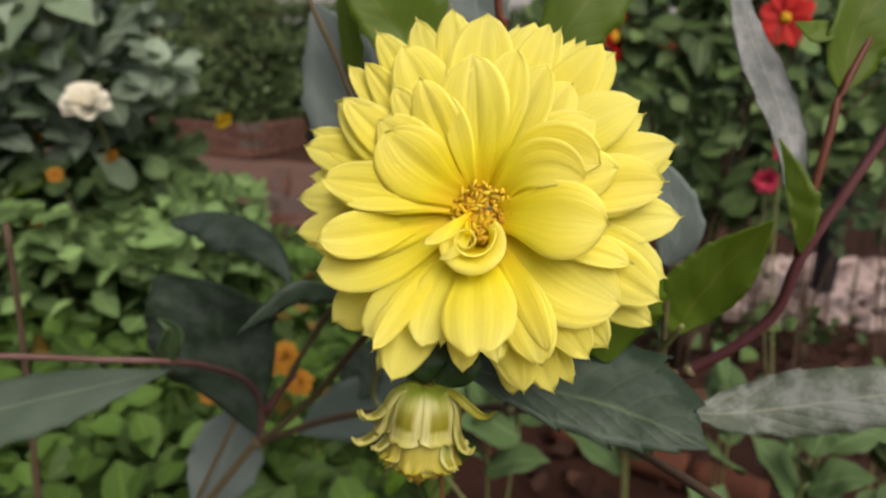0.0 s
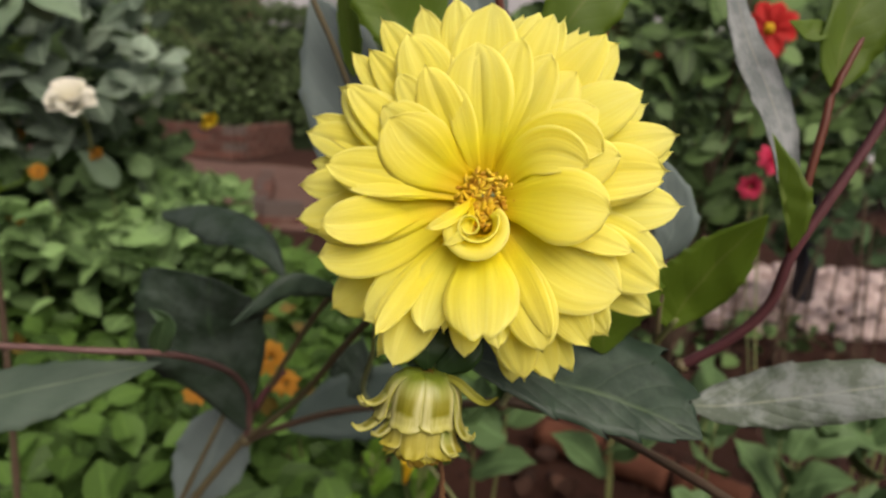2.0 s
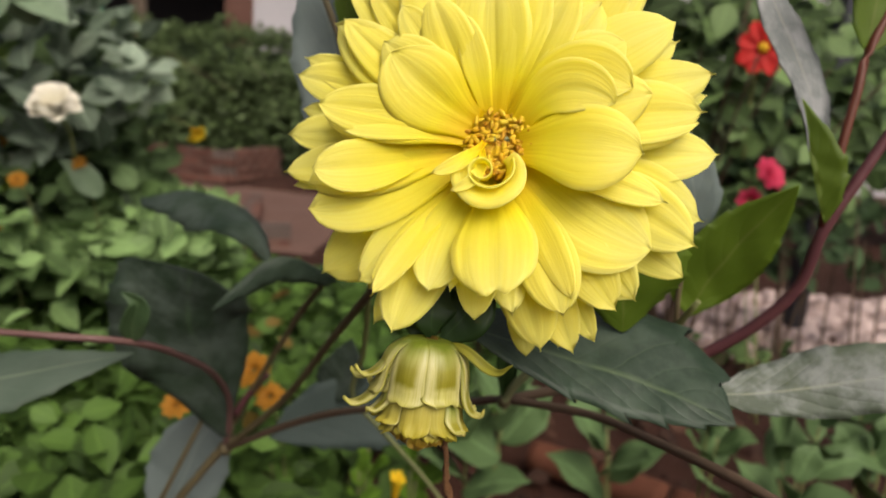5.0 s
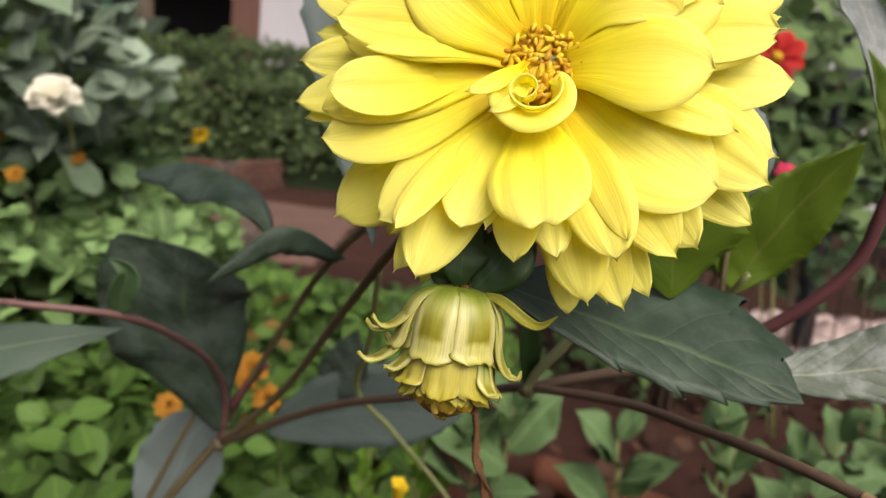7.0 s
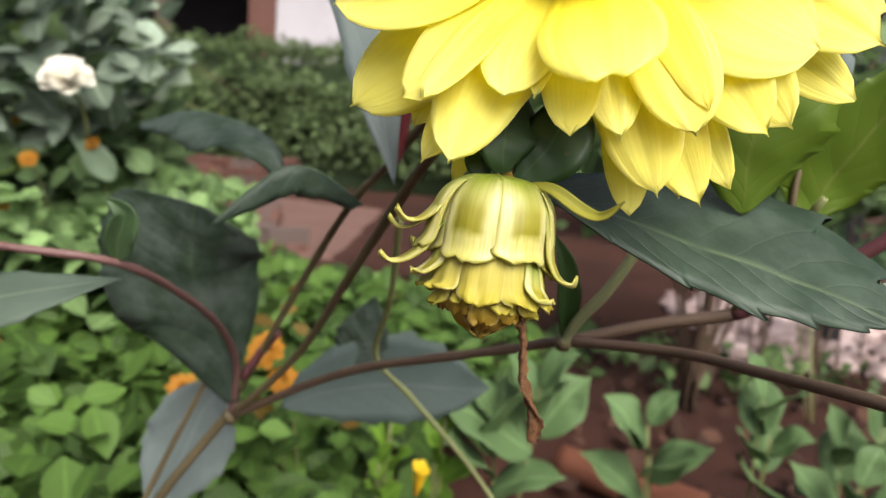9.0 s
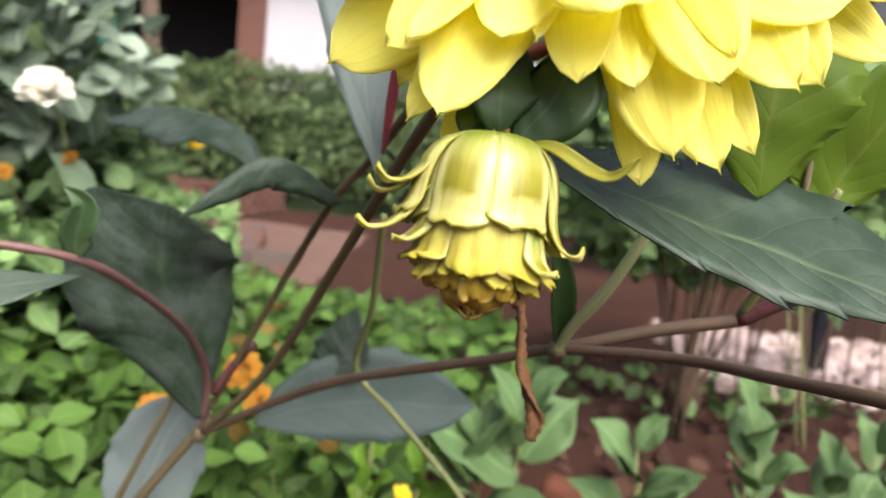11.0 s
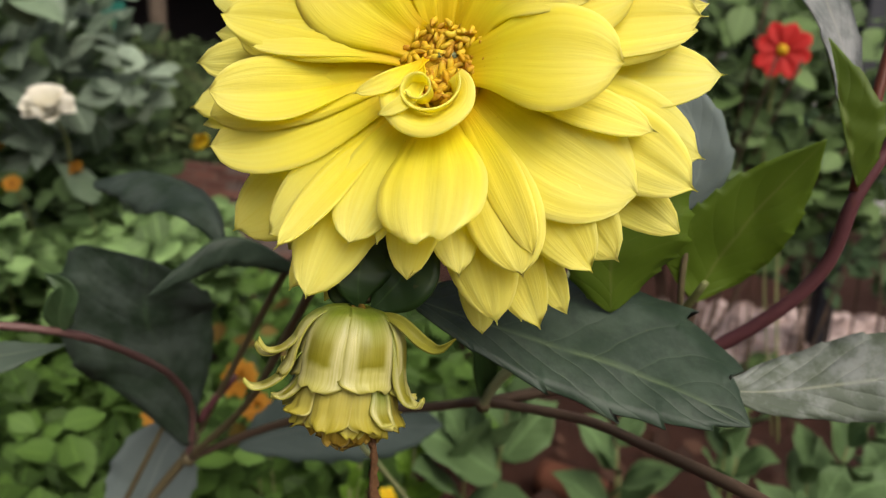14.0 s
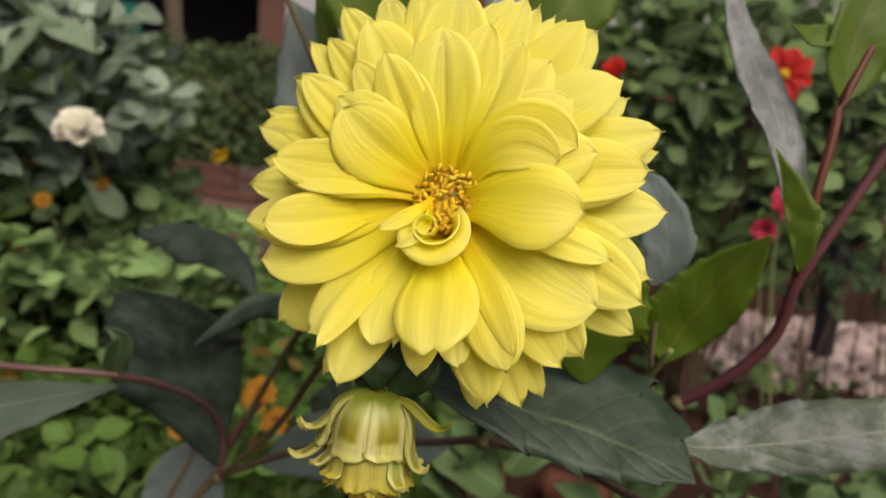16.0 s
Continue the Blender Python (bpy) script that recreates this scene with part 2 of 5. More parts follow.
# ---- mesh helpers ----
def mesh_object(name, verts, faces, material, parent=None, uvs=None, label="", slots=None, smooth=True):
    me = bpy.data.meshes.new(name)
    me.from_pydata([tuple(v) for v in verts], [], faces)
    for mt in material if isinstance(material, (list, tuple)) else [material]:
        me.materials.append(mt)
    if uvs is not None:
        layer = me.uv_layers.new(name="UVMap")
        idx = np.empty(len(me.loops), dtype=np.int32)
        me.loops.foreach_get("vertex_index", idx)
        layer.data.foreach_set("uv", np.asarray(uvs, dtype=np.float32)[idx].ravel())
    if slots is not None:
        me.polygons.foreach_set("material_index", np.asarray(slots, dtype=np.int32))
    if smooth:
        me.polygons.foreach_set("use_smooth", np.ones(len(me.polygons), dtype=bool))
    me.update()
    ob = new(name, me)
    ob.parent = parent
    if label:
        ob["label"] = label
    return ob


def thing(name, at, label, category, group="", kind=""):
    ob = new(name)
    ob.location = at
    ob.empty_display_size = 0.02
    return tagged(ob, label, category, group, kind)


def under(ob, parent):
    """Hang a part on its thing, keeping its place in the world."""
    ob.parent = parent
    up = Matrix.Identity(4)
    p = parent
    while p is not None:
        up = p.matrix_parent_inverse @ p.matrix_basis @ up
        p = p.parent
    ob.matrix_parent_inverse = up.inverted()
    return ob


def spline(points, n):
    """n + 1 points along a smooth curve through the given ones."""
    p = np.array(points, float)
    p = np.vstack([2 * p[0] - p[1], p, 2 * p[-1] - p[-2]])
    out = []
    for i in range(n + 1):
        q = i / n * (len(p) - 3)
        k = min(int(q), len(p) - 4)
        u = q - k
        a, b, c, d = p[k:k + 4]
        out.append(0.5 * (2 * b + (c - a) * u + (2 * a - 5 * b + 4 * c - d) * u ** 2 + (3 * b - a - 3 * c + d) * u ** 3))
    return np.array(out)


def unit(v):
    return v / max(np.linalg.norm(v), 1e-9)


def tube(name, points, r0, r1, material, parent, label="", n=24, sides=10, knots=0.06, seed=0):
    """A tapered, slightly knobbly stem through the points."""
    rng = np.random.RandomState(seed)
    c = spline(points, n)
    t = np.gradient(c, axis=0)
    verts, faces, uvs = [], [], []
    a = np.array((0.31, 0.2, 0.93))
    for i in range(n + 1):
        d = unit(t[i])
        x = unit(np.cross(a, d))
        y = np.cross(d, x)
        r = (r0 + (r1 - r0) * i / n) * (1 + knots * rng.randn())
        for k in range(sides):
            w = 2 * math.pi * k / sides
            verts.append(c[i] + (x * math.cos(w) + y * math.sin(w)) * r)
            uvs.append((k / sides, i / n))
    for i in range(n):
        for k in range(sides):
            j = (k + 1) % sides
            faces.append((i * sides + k, i * sides + j, (i + 1) * sides + j, (i + 1) * sides + k))
    faces.append(tuple(range(sides))[::-1])
    faces.append(tuple(n * sides + k for k in range(sides)))
    ob = mesh_object(name, verts, faces, material, None, uvs, label)
    return under(ob, parent)


def sheet(grid, uv, thick):
    """A closed thin shell from a grid of points: its front, its back and its rim."""
    g = np.asarray(grid, float)
    m, n, _ = g.shape
    du = np.gradient(g, axis=0)
    dv = np.gradient(g, axis=1)
    nr = np.cross(dv, du)
    nr /= np.maximum(np.linalg.norm(nr, axis=2, keepdims=True), 1e-12)
    top, bot = g + nr * thick / 2, g - nr * thick / 2
    verts = np.concatenate([top.reshape(-1, 3), bot.reshape(-1, 3)])
    uvs = np.concatenate([np.asarray(uv).reshape(-1, 2)] * 2)
    faces, slots = [], []
    o = m * n
    for i in range(m - 1):
        for j in range(n - 1):
            a, b, c, d = i * n + j, i * n + j + 1, (i + 1) * n + j + 1, (i + 1) * n + j
            faces.append((a, b, c, d))
            slots.append(0)
            faces.append((a + o, d + o, c + o, b + o))
            slots.append(1)
    rim = [(0, j) for j in range(n)] + [(i, n - 1) for i in range(1, m)] + [(m - 1, j) for j in range(n - 2, -1, -1)] + [(i, 0) for i in range(m - 2, 0, -1)]
    for (i, j), (k, l) in zip(rim, rim[1:] + rim[:1]):
        a, b = i * n + j, k * n + l
        faces.append((a, a + o, b + o, b))
        slots.append(0)
    return verts, faces, uvs, slots


def leaf(name, spine, normal, left, right, materials, parent, label="", cup=(0.15, 0.15), teeth=9, peak=0.42, wave=0.06, seed=0, tip=1.0, rows=48, lobe=0.0, bite=0.13, thick=0.0006, outline=None, spike=0.0):
    """A leaf along a spine: half widths to its left and right, each half bent by its cup; toothed edges; upper and lower side of their own."""
    rng = np.random.RandomState(seed)
    c = spline(spine, rows)
    t = np.gradient(c, axis=0)
    across = np.array([-1, -0.75, -0.45, -0.15, 0, 0.15, 0.45, 0.75, 1.0])
    grid, uv = [], []
    ph = rng.rand(4) * 6
    e = math.log(0.5) / math.log(peak)
    if outline is not None:
        shape = np.array(outline, float)
        shape = np.array([[np.interp(q, shape[:, 0], shape[:, k]) for k in (1, 2)] for q in np.linspace(0, 1, rows + 1)])
        for _ in range(3):
            shape[1:-1] = (shape[:-2] + shape[1:-1] + shape[2:]) / 3
    for i in range(rows + 1):
        s = i / rows
        d = unit(t[i])
        side = unit(np.cross(d, np.array(normal, float)))
        up = np.cross(side, d)
        f = max(math.sin(math.pi * min(max(s, 0.0), 1.0) ** e), 0.0) ** (0.8 if s ** e < 0.5 else tip) + 0.015
        saw = (s * teeth) % 1.0
        row, urow = [], []
        for a in across:
            half = (left if a < 0 else right)
            if outline is not None:
                half, f = shape[i][0 if a < 0 else 1] + 0.0002, 1.0
            k = (cup[0] if a < 0 else cup[1])
            grow = 1.0 + (bite * max(saw - 0.45, 0.0) / 0.55 * (abs(a) > 0.9) if 0.1 < s < 0.95 else 0.0)
            grow += lobe * math.sin(s * 9 + ph[3] + (2 if a < 0 else 0)) * abs(a)
            x = a * half * f * grow
            bow = k * half * f * abs(a) ** 1.6 + wave * half * f * abs(a) * math.sin(s * 11 + ph[0] + (1.7 if a < 0 else 0))
            bow += 0.02 * half * math.sin(s * 23 + a * 4 + ph[1]) * f
            hook = d * spike * half * saw * (abs(a) > 0.9) * (0.1 < s < 0.93)
            row.append(c[i] + side * x * (1 - 0.25 * k * k) + up * bow + hook)
            urow.append((0.5 + a / 2, s))
        grid.append(row)
        uv.append(urow)
    v, fc, uvs, sl = sheet(grid, uv, thick)
    ob = mesh_object(name, v, fc, list(materials), None, uvs, label, sl)
    return under(ob, parent)


# ---- the yellow dahlia ----
FLOWER_AT = np.array((0.060, 0.353, 0.80))
FACE = unit(np.array((-0.216, -0.939, 0.269)))
RIGHT = unit(np.array((0.974, -0.224, 0.0)))
UP = np.cross(FACE, RIGHT)
MID = (0.23, -0.33)
flower = thing("dahlia_flower", tuple(FLOWER_AT), "large pale-yellow decorative dahlia bloom in full flower", "flower")
petal_rng = np.random.RandomState(11)


def in_flower(u, v, w):
    """Place from centimetres to the right, up and towards the front of the bloom."""
    return FLOWER_AT + ((RIGHT * (u - MID[0]) + UP * (v - MID[1])) * 1.024 + RIGHT * MID[0] + UP * MID[1] + FACE * w) * 0.01


def ray_floret(tip, base, half, arch, bow=0.0, cup=None, twist=None, notch=None, point=None, lobes=0.0, rows=20):
    """One petal of the bloom, in centimetres: from its base to its tip, half as wide as given, arched forwards and bowed sideways."""
    r = petal_rng
    cup = r.uniform(-0.06, 0.10) if cup is None else cup * 0.55
    point = r.uniform(0.02, 0.12) if point is None else point
    twist = r.uniform(-0.22, 0.22) if twist is None else twist
    notch = (r.uniform(0.0, 0.05) if r.rand() < 0.25 else 0.0) if notch is None else notch
    crease = r.uniform(0.02, 0.12)
    t, b = np.array(tip, float), np.array(base, float)
    t = t - unit(t - b) * point * half * 1.3
    ln = np.linalg.norm(t - b)
    flat = unit(np.array((-(t - b)[1], (t - b)[0], 0.0)))
    c = b * 0.5 + t * 0.5 + np.array((0, 0, arch)) + flat * bow * 2
    across = np.linspace(-1, 1, 13)
    ph = r.rand(4) * 6.28
    wide = (1 + r.uniform(-0.12, 0.06), 1 + r.uniform(-0.12, 0.06))
    curl = r.uniform(-0.10, 0.05)
    ruffle = r.uniform(0.02, 0.07)
    widest = r.uniform(0.54, 0.66)
    lean = r.uniform(-0.05, 0.05)
    grid, uv = [], []
    for i in range(rows + 1):
        s = i / rows
        p = b * (1 - s) ** 2 + 2 * c * s * (1 - s) + t * s * s
        d = unit(2 * (c - b) * (1 - s) + 2 * (t - c) * s)
        side = unit(np.cross(np.array((0, 0, 1.0)), d)) * -1
        up = np.cross(side, d) * -1
        if up[2] < 0:
            up = -up
        q = twist * (s - 0.2)
        side, up = side * math.cos(q) + up * math.sin(q), up * math.cos(q) - side * math.sin(q)
        x = min(s / widest, 1.0)
        f = 0.40 + 0.60 * (x * x * (3 - 2 * x))
        if s > widest:
            z = (s - widest) / (1 - widest)
            f *= lobes + (1 - lobes) * (max(1 - z ** 2.3, 0.0) ** 0.66 * 0.94 + 0.06 * (1 - z) + 0.03 * z)
        row, urow = [], []
        for k in across:
            y = k * half * f * wide[0 if k < 0 else 1]
            bend = cup * half * f * abs(k) ** 2.4 * (1.3 - 0.7 * s) - 0.05 * half * f * abs(k) ** 4 * s
            bend -= crease * half * f * math.exp(-(k / 0.14) ** 2) * min(1.0, 3 * s)
            bend += ruffle * half * abs(k) ** 3 * math.sin(s * 9 + ph[2] + (2 if k < 0 else 0)) * s
            bend += curl * half * max(s - 0.72, 0.0) ** 2 * 12
            bend += 0.030 * half * math.cos(k * 10.5 + ph[0]) * f * (1 - 0.5 * s) + 0.022 * half * math.cos(k * 17 + ph[3]) * f
            bend += 0.05 * half * math.sin(s * 6 + ph[1] + k * 2) * abs(k) * s
            drop = notch * ln * math.exp(-((k - lean) / 0.20) ** 2) * s ** 7
            drop += lobes * 0.75 * half * abs(k) ** 3.5 * s ** 5
            push = point * half * 2.0 * max(1 - abs(k - lean) * 1.4, 0.0) ** 1.4 * s ** 5 - drop
            row.append(p + side * y + up * bend + d * push)
            urow.append((0.5 + k / 2, s))
        grid.append([in_flower(*g) for g in row])
        uv.append(urow)
    vs, fc, uvs, sl = sheet(grid, uv, 0.0004)
    return under(mesh_object("petal", vs, fc, PETAL, None, uvs), flower)


# back row
ray_floret((-2.17, 8.35, -0.2), (-0.29, 0.66, -0.65), 0.97, 0.65, point=0.15)
ray_floret((-3.71, 7.83, -0.1), (-0.45, 0.61, -0.65), 1.04, 0.65, point=0.12)
ray_floret((-5.38, 7.14, 0.0), (-0.62, 0.52, -0.65), 1.02, 0.58, bow=-0.21, point=0.12)
ray_floret((-6.60, 5.61, -0.2), (-0.79, 0.39, -0.72), 0.83, 0.5, point=0.09)
ray_floret((-5.70, 5.66, 0.1), (-0.72, 0.44, -0.65), 0.81, 0.58)
ray_floret((-8.09, 2.61, -0.3), (-0.98, 0.08, -0.72), 0.84, 0.43, point=0.12)
ray_floret((-8.32, 1.87, -0.2), (-0.99, -0.01, -0.65), 1.05, 0.43, bow=-0.16, point=0.06)
ray_floret((-8.10, 0.61, -0.8), (-1.04, -0.14, -0.78), 0.63, 0.36)
ray_floret((-8.47, -0.53, -0.6), (-1.03, -0.28, -0.72), 0.88, 0.36, bow=-0.11)
ray_floret((-8.38, -2.09, -0.57), (-0.99, -0.46, -0.65), 0.94, 0.29, point=0.09)
ray_floret((-8.04, -2.57, -0.9), (-1.00, -0.51, -0.78), 0.56, 0.22)
ray_floret((-6.34, -5.97, -1.03), (-1.15, -1.27, -0.65), 1.43, 0.43, bow=0.27, point=0.072)
ray_floret((-3.67, -7.62, -0.2), (-0.72, -1.58, -0.65), 0.78, 0.43)
ray_floret((0.36, -6.88, 1.2), (0.01, -1.25, -0.39), 0.95, 0.14, point=0.024)
ray_floret((1.57, -6.57, 0.0), (0.20, -1.22, -0.52), 0.96, 0.22)
ray_floret((-2.25, -6.85, 0.3), (-0.35, -1.19, -0.45), 1.05, 0.29, cup=0.05)
ray_floret((2.07, -8.13, -2.3), (1.28, -3.27, -1.04), 0.73, 0.0, point=0.036)
ray_floret((-3.03, -7.81, -1.6), (-1.01, -2.79, -0.78), 0.44, 0.14, point=0.036)
ray_floret((-4.35, -6.37, -1.2), (-1.90, -1.88, -0.78), 0.58, 0.29)
ray_floret((3.29, -7.57, -1.7), (0.57, -1.59, -0.78), 0.63, 0.29)
ray_floret((2.68, -7.75, -0.95), (0.48, -1.65, -0.59), 1.31, 0.58, point=0.06)
ray_floret((3.86, -7.71, -1.84), (0.65, -1.55, -0.72), 0.92, 0.58, point=0.09)
ray_floret((4.58, -7.16, -1.9), (0.78, -1.47, -0.78), 0.77, 0.43, point=0.03)
ray_floret((7.59, -4.31, -2.4), (1.24, -0.94, -0.85), 0.95, 0.43, notch=0.05)
ray_floret((7.80, -3.23, -1.14), (0.84, -0.59, -0.65), 1.25, 0.65, bow=0.14, point=0.09)
ray_floret((5.90, -5.47, -1.5), (1.08, -1.23, -0.65), 1.22, 0.65, point=0.06)
ray_floret((7.75, 0.60, -2.0), (0.86, -0.15, -0.85), 0.72, 0.36)
ray_floret((7.62, 2.59, -1.7), (0.81, 0.07, -0.78), 0.77, 0.5, bow=-0.10)
ray_floret((6.34, 4.36, -1.0), (0.70, 0.30, -0.72), 0.83, 0.58)
ray_floret((3.63, 7.23, -0.7), (0.35, 0.59, -0.72), 0.79, 0.58)
ray_floret((3.21, 7.25, -0.5), (0.32, 0.60, -0.65), 0.62, 0.65, point=0.12)
ray_floret((2.58, 7.64, -0.5), (0.24, 0.63, -0.65), 0.73, 0.65, point=0.15)
ray_floret((0.80, 7.75, -0.4), (0.04, 0.68, -0.65), 0.86, 0.72)
ray_floret((-7.91, 0.20, -0.8), (-1.05, -0.19, -0.78), 0.56, 0.29)
# outer row
ray_floret((-0.48, 7.94, 0.2), (-0.07, 0.66, -0.39), 1.49, 0.72, point=0.012)
ray_floret((1.55, 7.63, 0.0), (0.16, 0.64, -0.45), 1.02, 0.79, point=0.012)
ray_floret((2.14, 7.51, 0.3), (0.23, 0.62, -0.39), 0.95, 0.86, point=0.012)
ray_floret((4.37, 6.83, 0.1), (0.47, 0.52, -0.39), 1.20, 0.79, point=0.024, notch=0.02)
ray_floret((4.90, 6.59, -0.2), (0.51, 0.50, -0.52), 1.21, 0.72, bow=0.28, point=0.048)
ray_floret((7.72, 3.17, -0.9), (0.83, 0.11, -0.52), 1.19, 0.72, bow=0.19, point=0.09)
ray_floret((8.26, 0.30, -1.33), (0.91, -0.21, -0.52), 1.19, 0.65, bow=-0.14, point=0.09)
ray_floret((7.91, -2.25, -1.31), (0.90, -0.50, -0.45), 1.30, 0.79, bow=0.09, point=0.09)
ray_floret((5.19, -5.91, -0.87), (1.01, -1.36, -0.39), 1.10, 0.72, point=0.072)
ray_floret((-2.65, -7.78, 0.76), (-0.34, -1.19, -0.33), 1.34, 0.36, bow=-0.25, point=0.048, cup=0.03, notch=0.0)
ray_floret((-3.28, -6.54, 1.9), (-0.84, -1.74, -0.13), 0.52, 0.0, point=0.18, cup=0.3)
ray_floret((-3.63, -6.18, 1.0), (-0.93, -1.70, -0.26), 0.59, 0.29, point=0.09)
ray_floret((-6.80, 3.85, 0.4), (-0.82, 0.22, -0.39), 1.33, 0.65, bow=0.10, point=0.072)
ray_floret((-6.35, 3.97, 0.6), (-0.78, 0.25, -0.33), 0.96, 0.65, bow=0.26, point=0.072)
ray_floret((-3.96, 6.36, 0.5), (-0.48, 0.53, -0.33), 1.35, 0.72, bow=-0.15, point=0.06)
ray_floret((-6.71, 0.13, 0.1), (-0.97, -0.21, -0.45), 1.03, 0.58, point=0.024)
# middle row
ray_floret((6.05, 4.57, 0.3), (0.75, 0.30, -0.2), 1.23, 0.86, bow=0.32, point=0.024, cup=-0.1)
ray_floret((7.45, 1.56, -0.3), (0.94, -0.06, -0.2), 1.28, 0.86, bow=0.18, point=0.09)
ray_floret((7.32, 1.11, -0.3), (0.95, -0.11, -0.2), 0.91, 0.72, bow=0.14, point=0.072, twist=0.25)
ray_floret((6.52, -1.86, -0.3), (0.96, -0.51, -0.13), 0.64, 0.58, point=0.18, twist=0.3)
ray_floret((6.16, -3.55, -0.9), (1.14, -0.87, -0.13), 1.96, 0.94, bow=-0.28, point=0.012, cup=0.16)
ray_floret((3.39, -6.34, 0.09), (0.75, -1.58, -0.13), 1.10, 0.5, bow=0.19, point=0.06)
ray_floret((3.60, -5.73, 0.3), (0.86, -1.53, 0.0), 0.60, 0.36, bow=0.14, point=0.06, twist=-0.3)
ray_floret((-1.38, -6.14, 1.32), (-0.37, -1.68, -0.13), 1.14, 0.29, bow=-0.15, point=0.036)
ray_floret((-0.62, -6.05, 1.2), (-0.23, -1.96, -0.13), 0.40, 0.22, point=0.15)
ray_floret((-4.28, -6.09, 0.52), (-0.87, -1.44, -0.26), 1.12, 0.5, bow=0.20, point=0.036, cup=0.1)
ray_floret((-6.55, -3.64, 0.72), (-0.80, -0.69, -0.2), 1.26, 0.58, bow=0.41, point=0.036, cup=0.1)
ray_floret((-6.66, -2.71, 0.9), (-0.85, -0.59, -0.2), 1.08, 0.65, point=0.018)
ray_floret((-4.05, 4.51, 0.9), (-0.57, 0.41, -0.13), 0.82, 0.72, point=0.09)
ray_floret((-2.84, 4.85, 1.1), (-0.42, 0.51, -0.07), 1.09, 0.65, bow=0.10, point=0.072)
ray_floret((-4.51, 3.04, 0.9), (-0.72, 0.26, -0.13), 1.17, 0.72, point=0.03)
ray_floret((-0.78, 6.00, 0.9), (-0.08, 0.62, -0.07), 1.58, 0.65, point=0.03)
ray_floret((0.99, 6.37, 0.7), (0.17, 0.62, -0.07), 1.11, 0.72, point=0.03)
ray_floret((2.29, 5.75, 0.6), (0.36, 0.57, -0.07), 1.16, 0.79, point=0.03)
ray_floret((3.39, 5.12, 0.5), (0.53, 0.49, -0.07), 1.09, 0.86, point=0.03)
ray_floret((4.46, 3.65, 0.6), (0.73, 0.33, -0.07), 1.19, 0.86, bow=0.19, point=0.03)
ray_floret((5.54, 1.80, 0.5), (0.93, 0.04, 0.0), 1.17, 0.86, bow=0.18, point=0.03)
# inner row
ray_floret((-6.11, -2.26, 2.0), (-2.18, -0.93, 0.07), 1.06, 0.0, bow=0.15, point=0.012, cup=0.25)
ray_floret((-6.49, 0.27, 1.5), (-0.81, -0.22, 0.2), 1.06, 0.58, bow=-0.10, point=0.036, cup=0.15)
ray_floret((-5.67, -0.43, 1.4), (-0.83, -0.32, 0.13), 0.76, 0.58, bow=-0.30, point=0.024, cup=0.2)
ray_floret((-4.00, 2.42, 1.35), (-0.62, 0.17, 0.2), 1.56, 0.58, bow=0.25, point=0.024, cup=0.14)
ray_floret((-0.64, 5.47, 0.95), (-0.03, 0.55, 0.13), 1.18, 0.29, point=0.048, cup=0.15)
ray_floret((-1.51, 4.21, 1.05), (-0.21, 0.50, 0.13), 0.57, 0.29, point=0.12, cup=0.15)
ray_floret((4.83, 1.86, 0.9), (0.81, 0.40, 0.13), 1.17, 0.65, bow=1.06, point=0.018, cup=0.35, twist=-0.2)
ray_floret((4.30, 1.20, 1.15), (0.95, 0.16, 0.23), 1.01, 0.65, bow=0.92, point=0.012, cup=0.4, twist=-0.25)
ray_floret((5.44, -0.50, 1.3), (0.94, -0.49, 0.33), 1.62, 0.72, bow=0.14, point=0.036, cup=0.12, twist=0.1)
ray_floret((1.19, -5.95, 2.74), (0.23, -1.94, 0.2), 1.56, -0.43, notch=0.075, point=0.02, lobes=0.55, cup=-0.08, twist=0.0)
# two narrow petals beside the eye, folded along their length
ray_floret((-1.76, -1.98, 1.7), (-0.19, -0.45, 0.52), 0.31, 0.36, bow=0.22, point=0.15, cup=0.6, twist=0.4)
ray_floret((-0.98, -2.55, 1.7), (-0.31, -0.58, 0.59), 0.22, 0.43, bow=0.53, point=0.09, cup=0.7, twist=0.5)


def ribbon(path, low, flare, squeeze=0.86, inner=0.70):
    """A petal standing on edge along a path of (u, v, radius outwards, height), its rim rolled outwards."""
    across = np.linspace(0, 1, 9)
    grid, uv = [], []
    for cu, cv, a, r, h in path:
        row = []
        for k in across:
            rr = r * (inner + (1 - inner) * k) + flare * k ** 3 * min(1, h)
            row.append(in_flower(cu + rr * math.cos(a), cv + rr * math.sin(a) * squeeze, low + h * (k - 0.30 * k ** 4)))
        grid.append(row)
        uv.append([(k, 0.3 + 0.55 * k) for k in across])
    vs, fc, uvs, sl = sheet(grid, uv, 0.0006)
    return under(mesh_object("petal", vs, fc, PETAL, None, uvs, "curled inner petal"), flower)


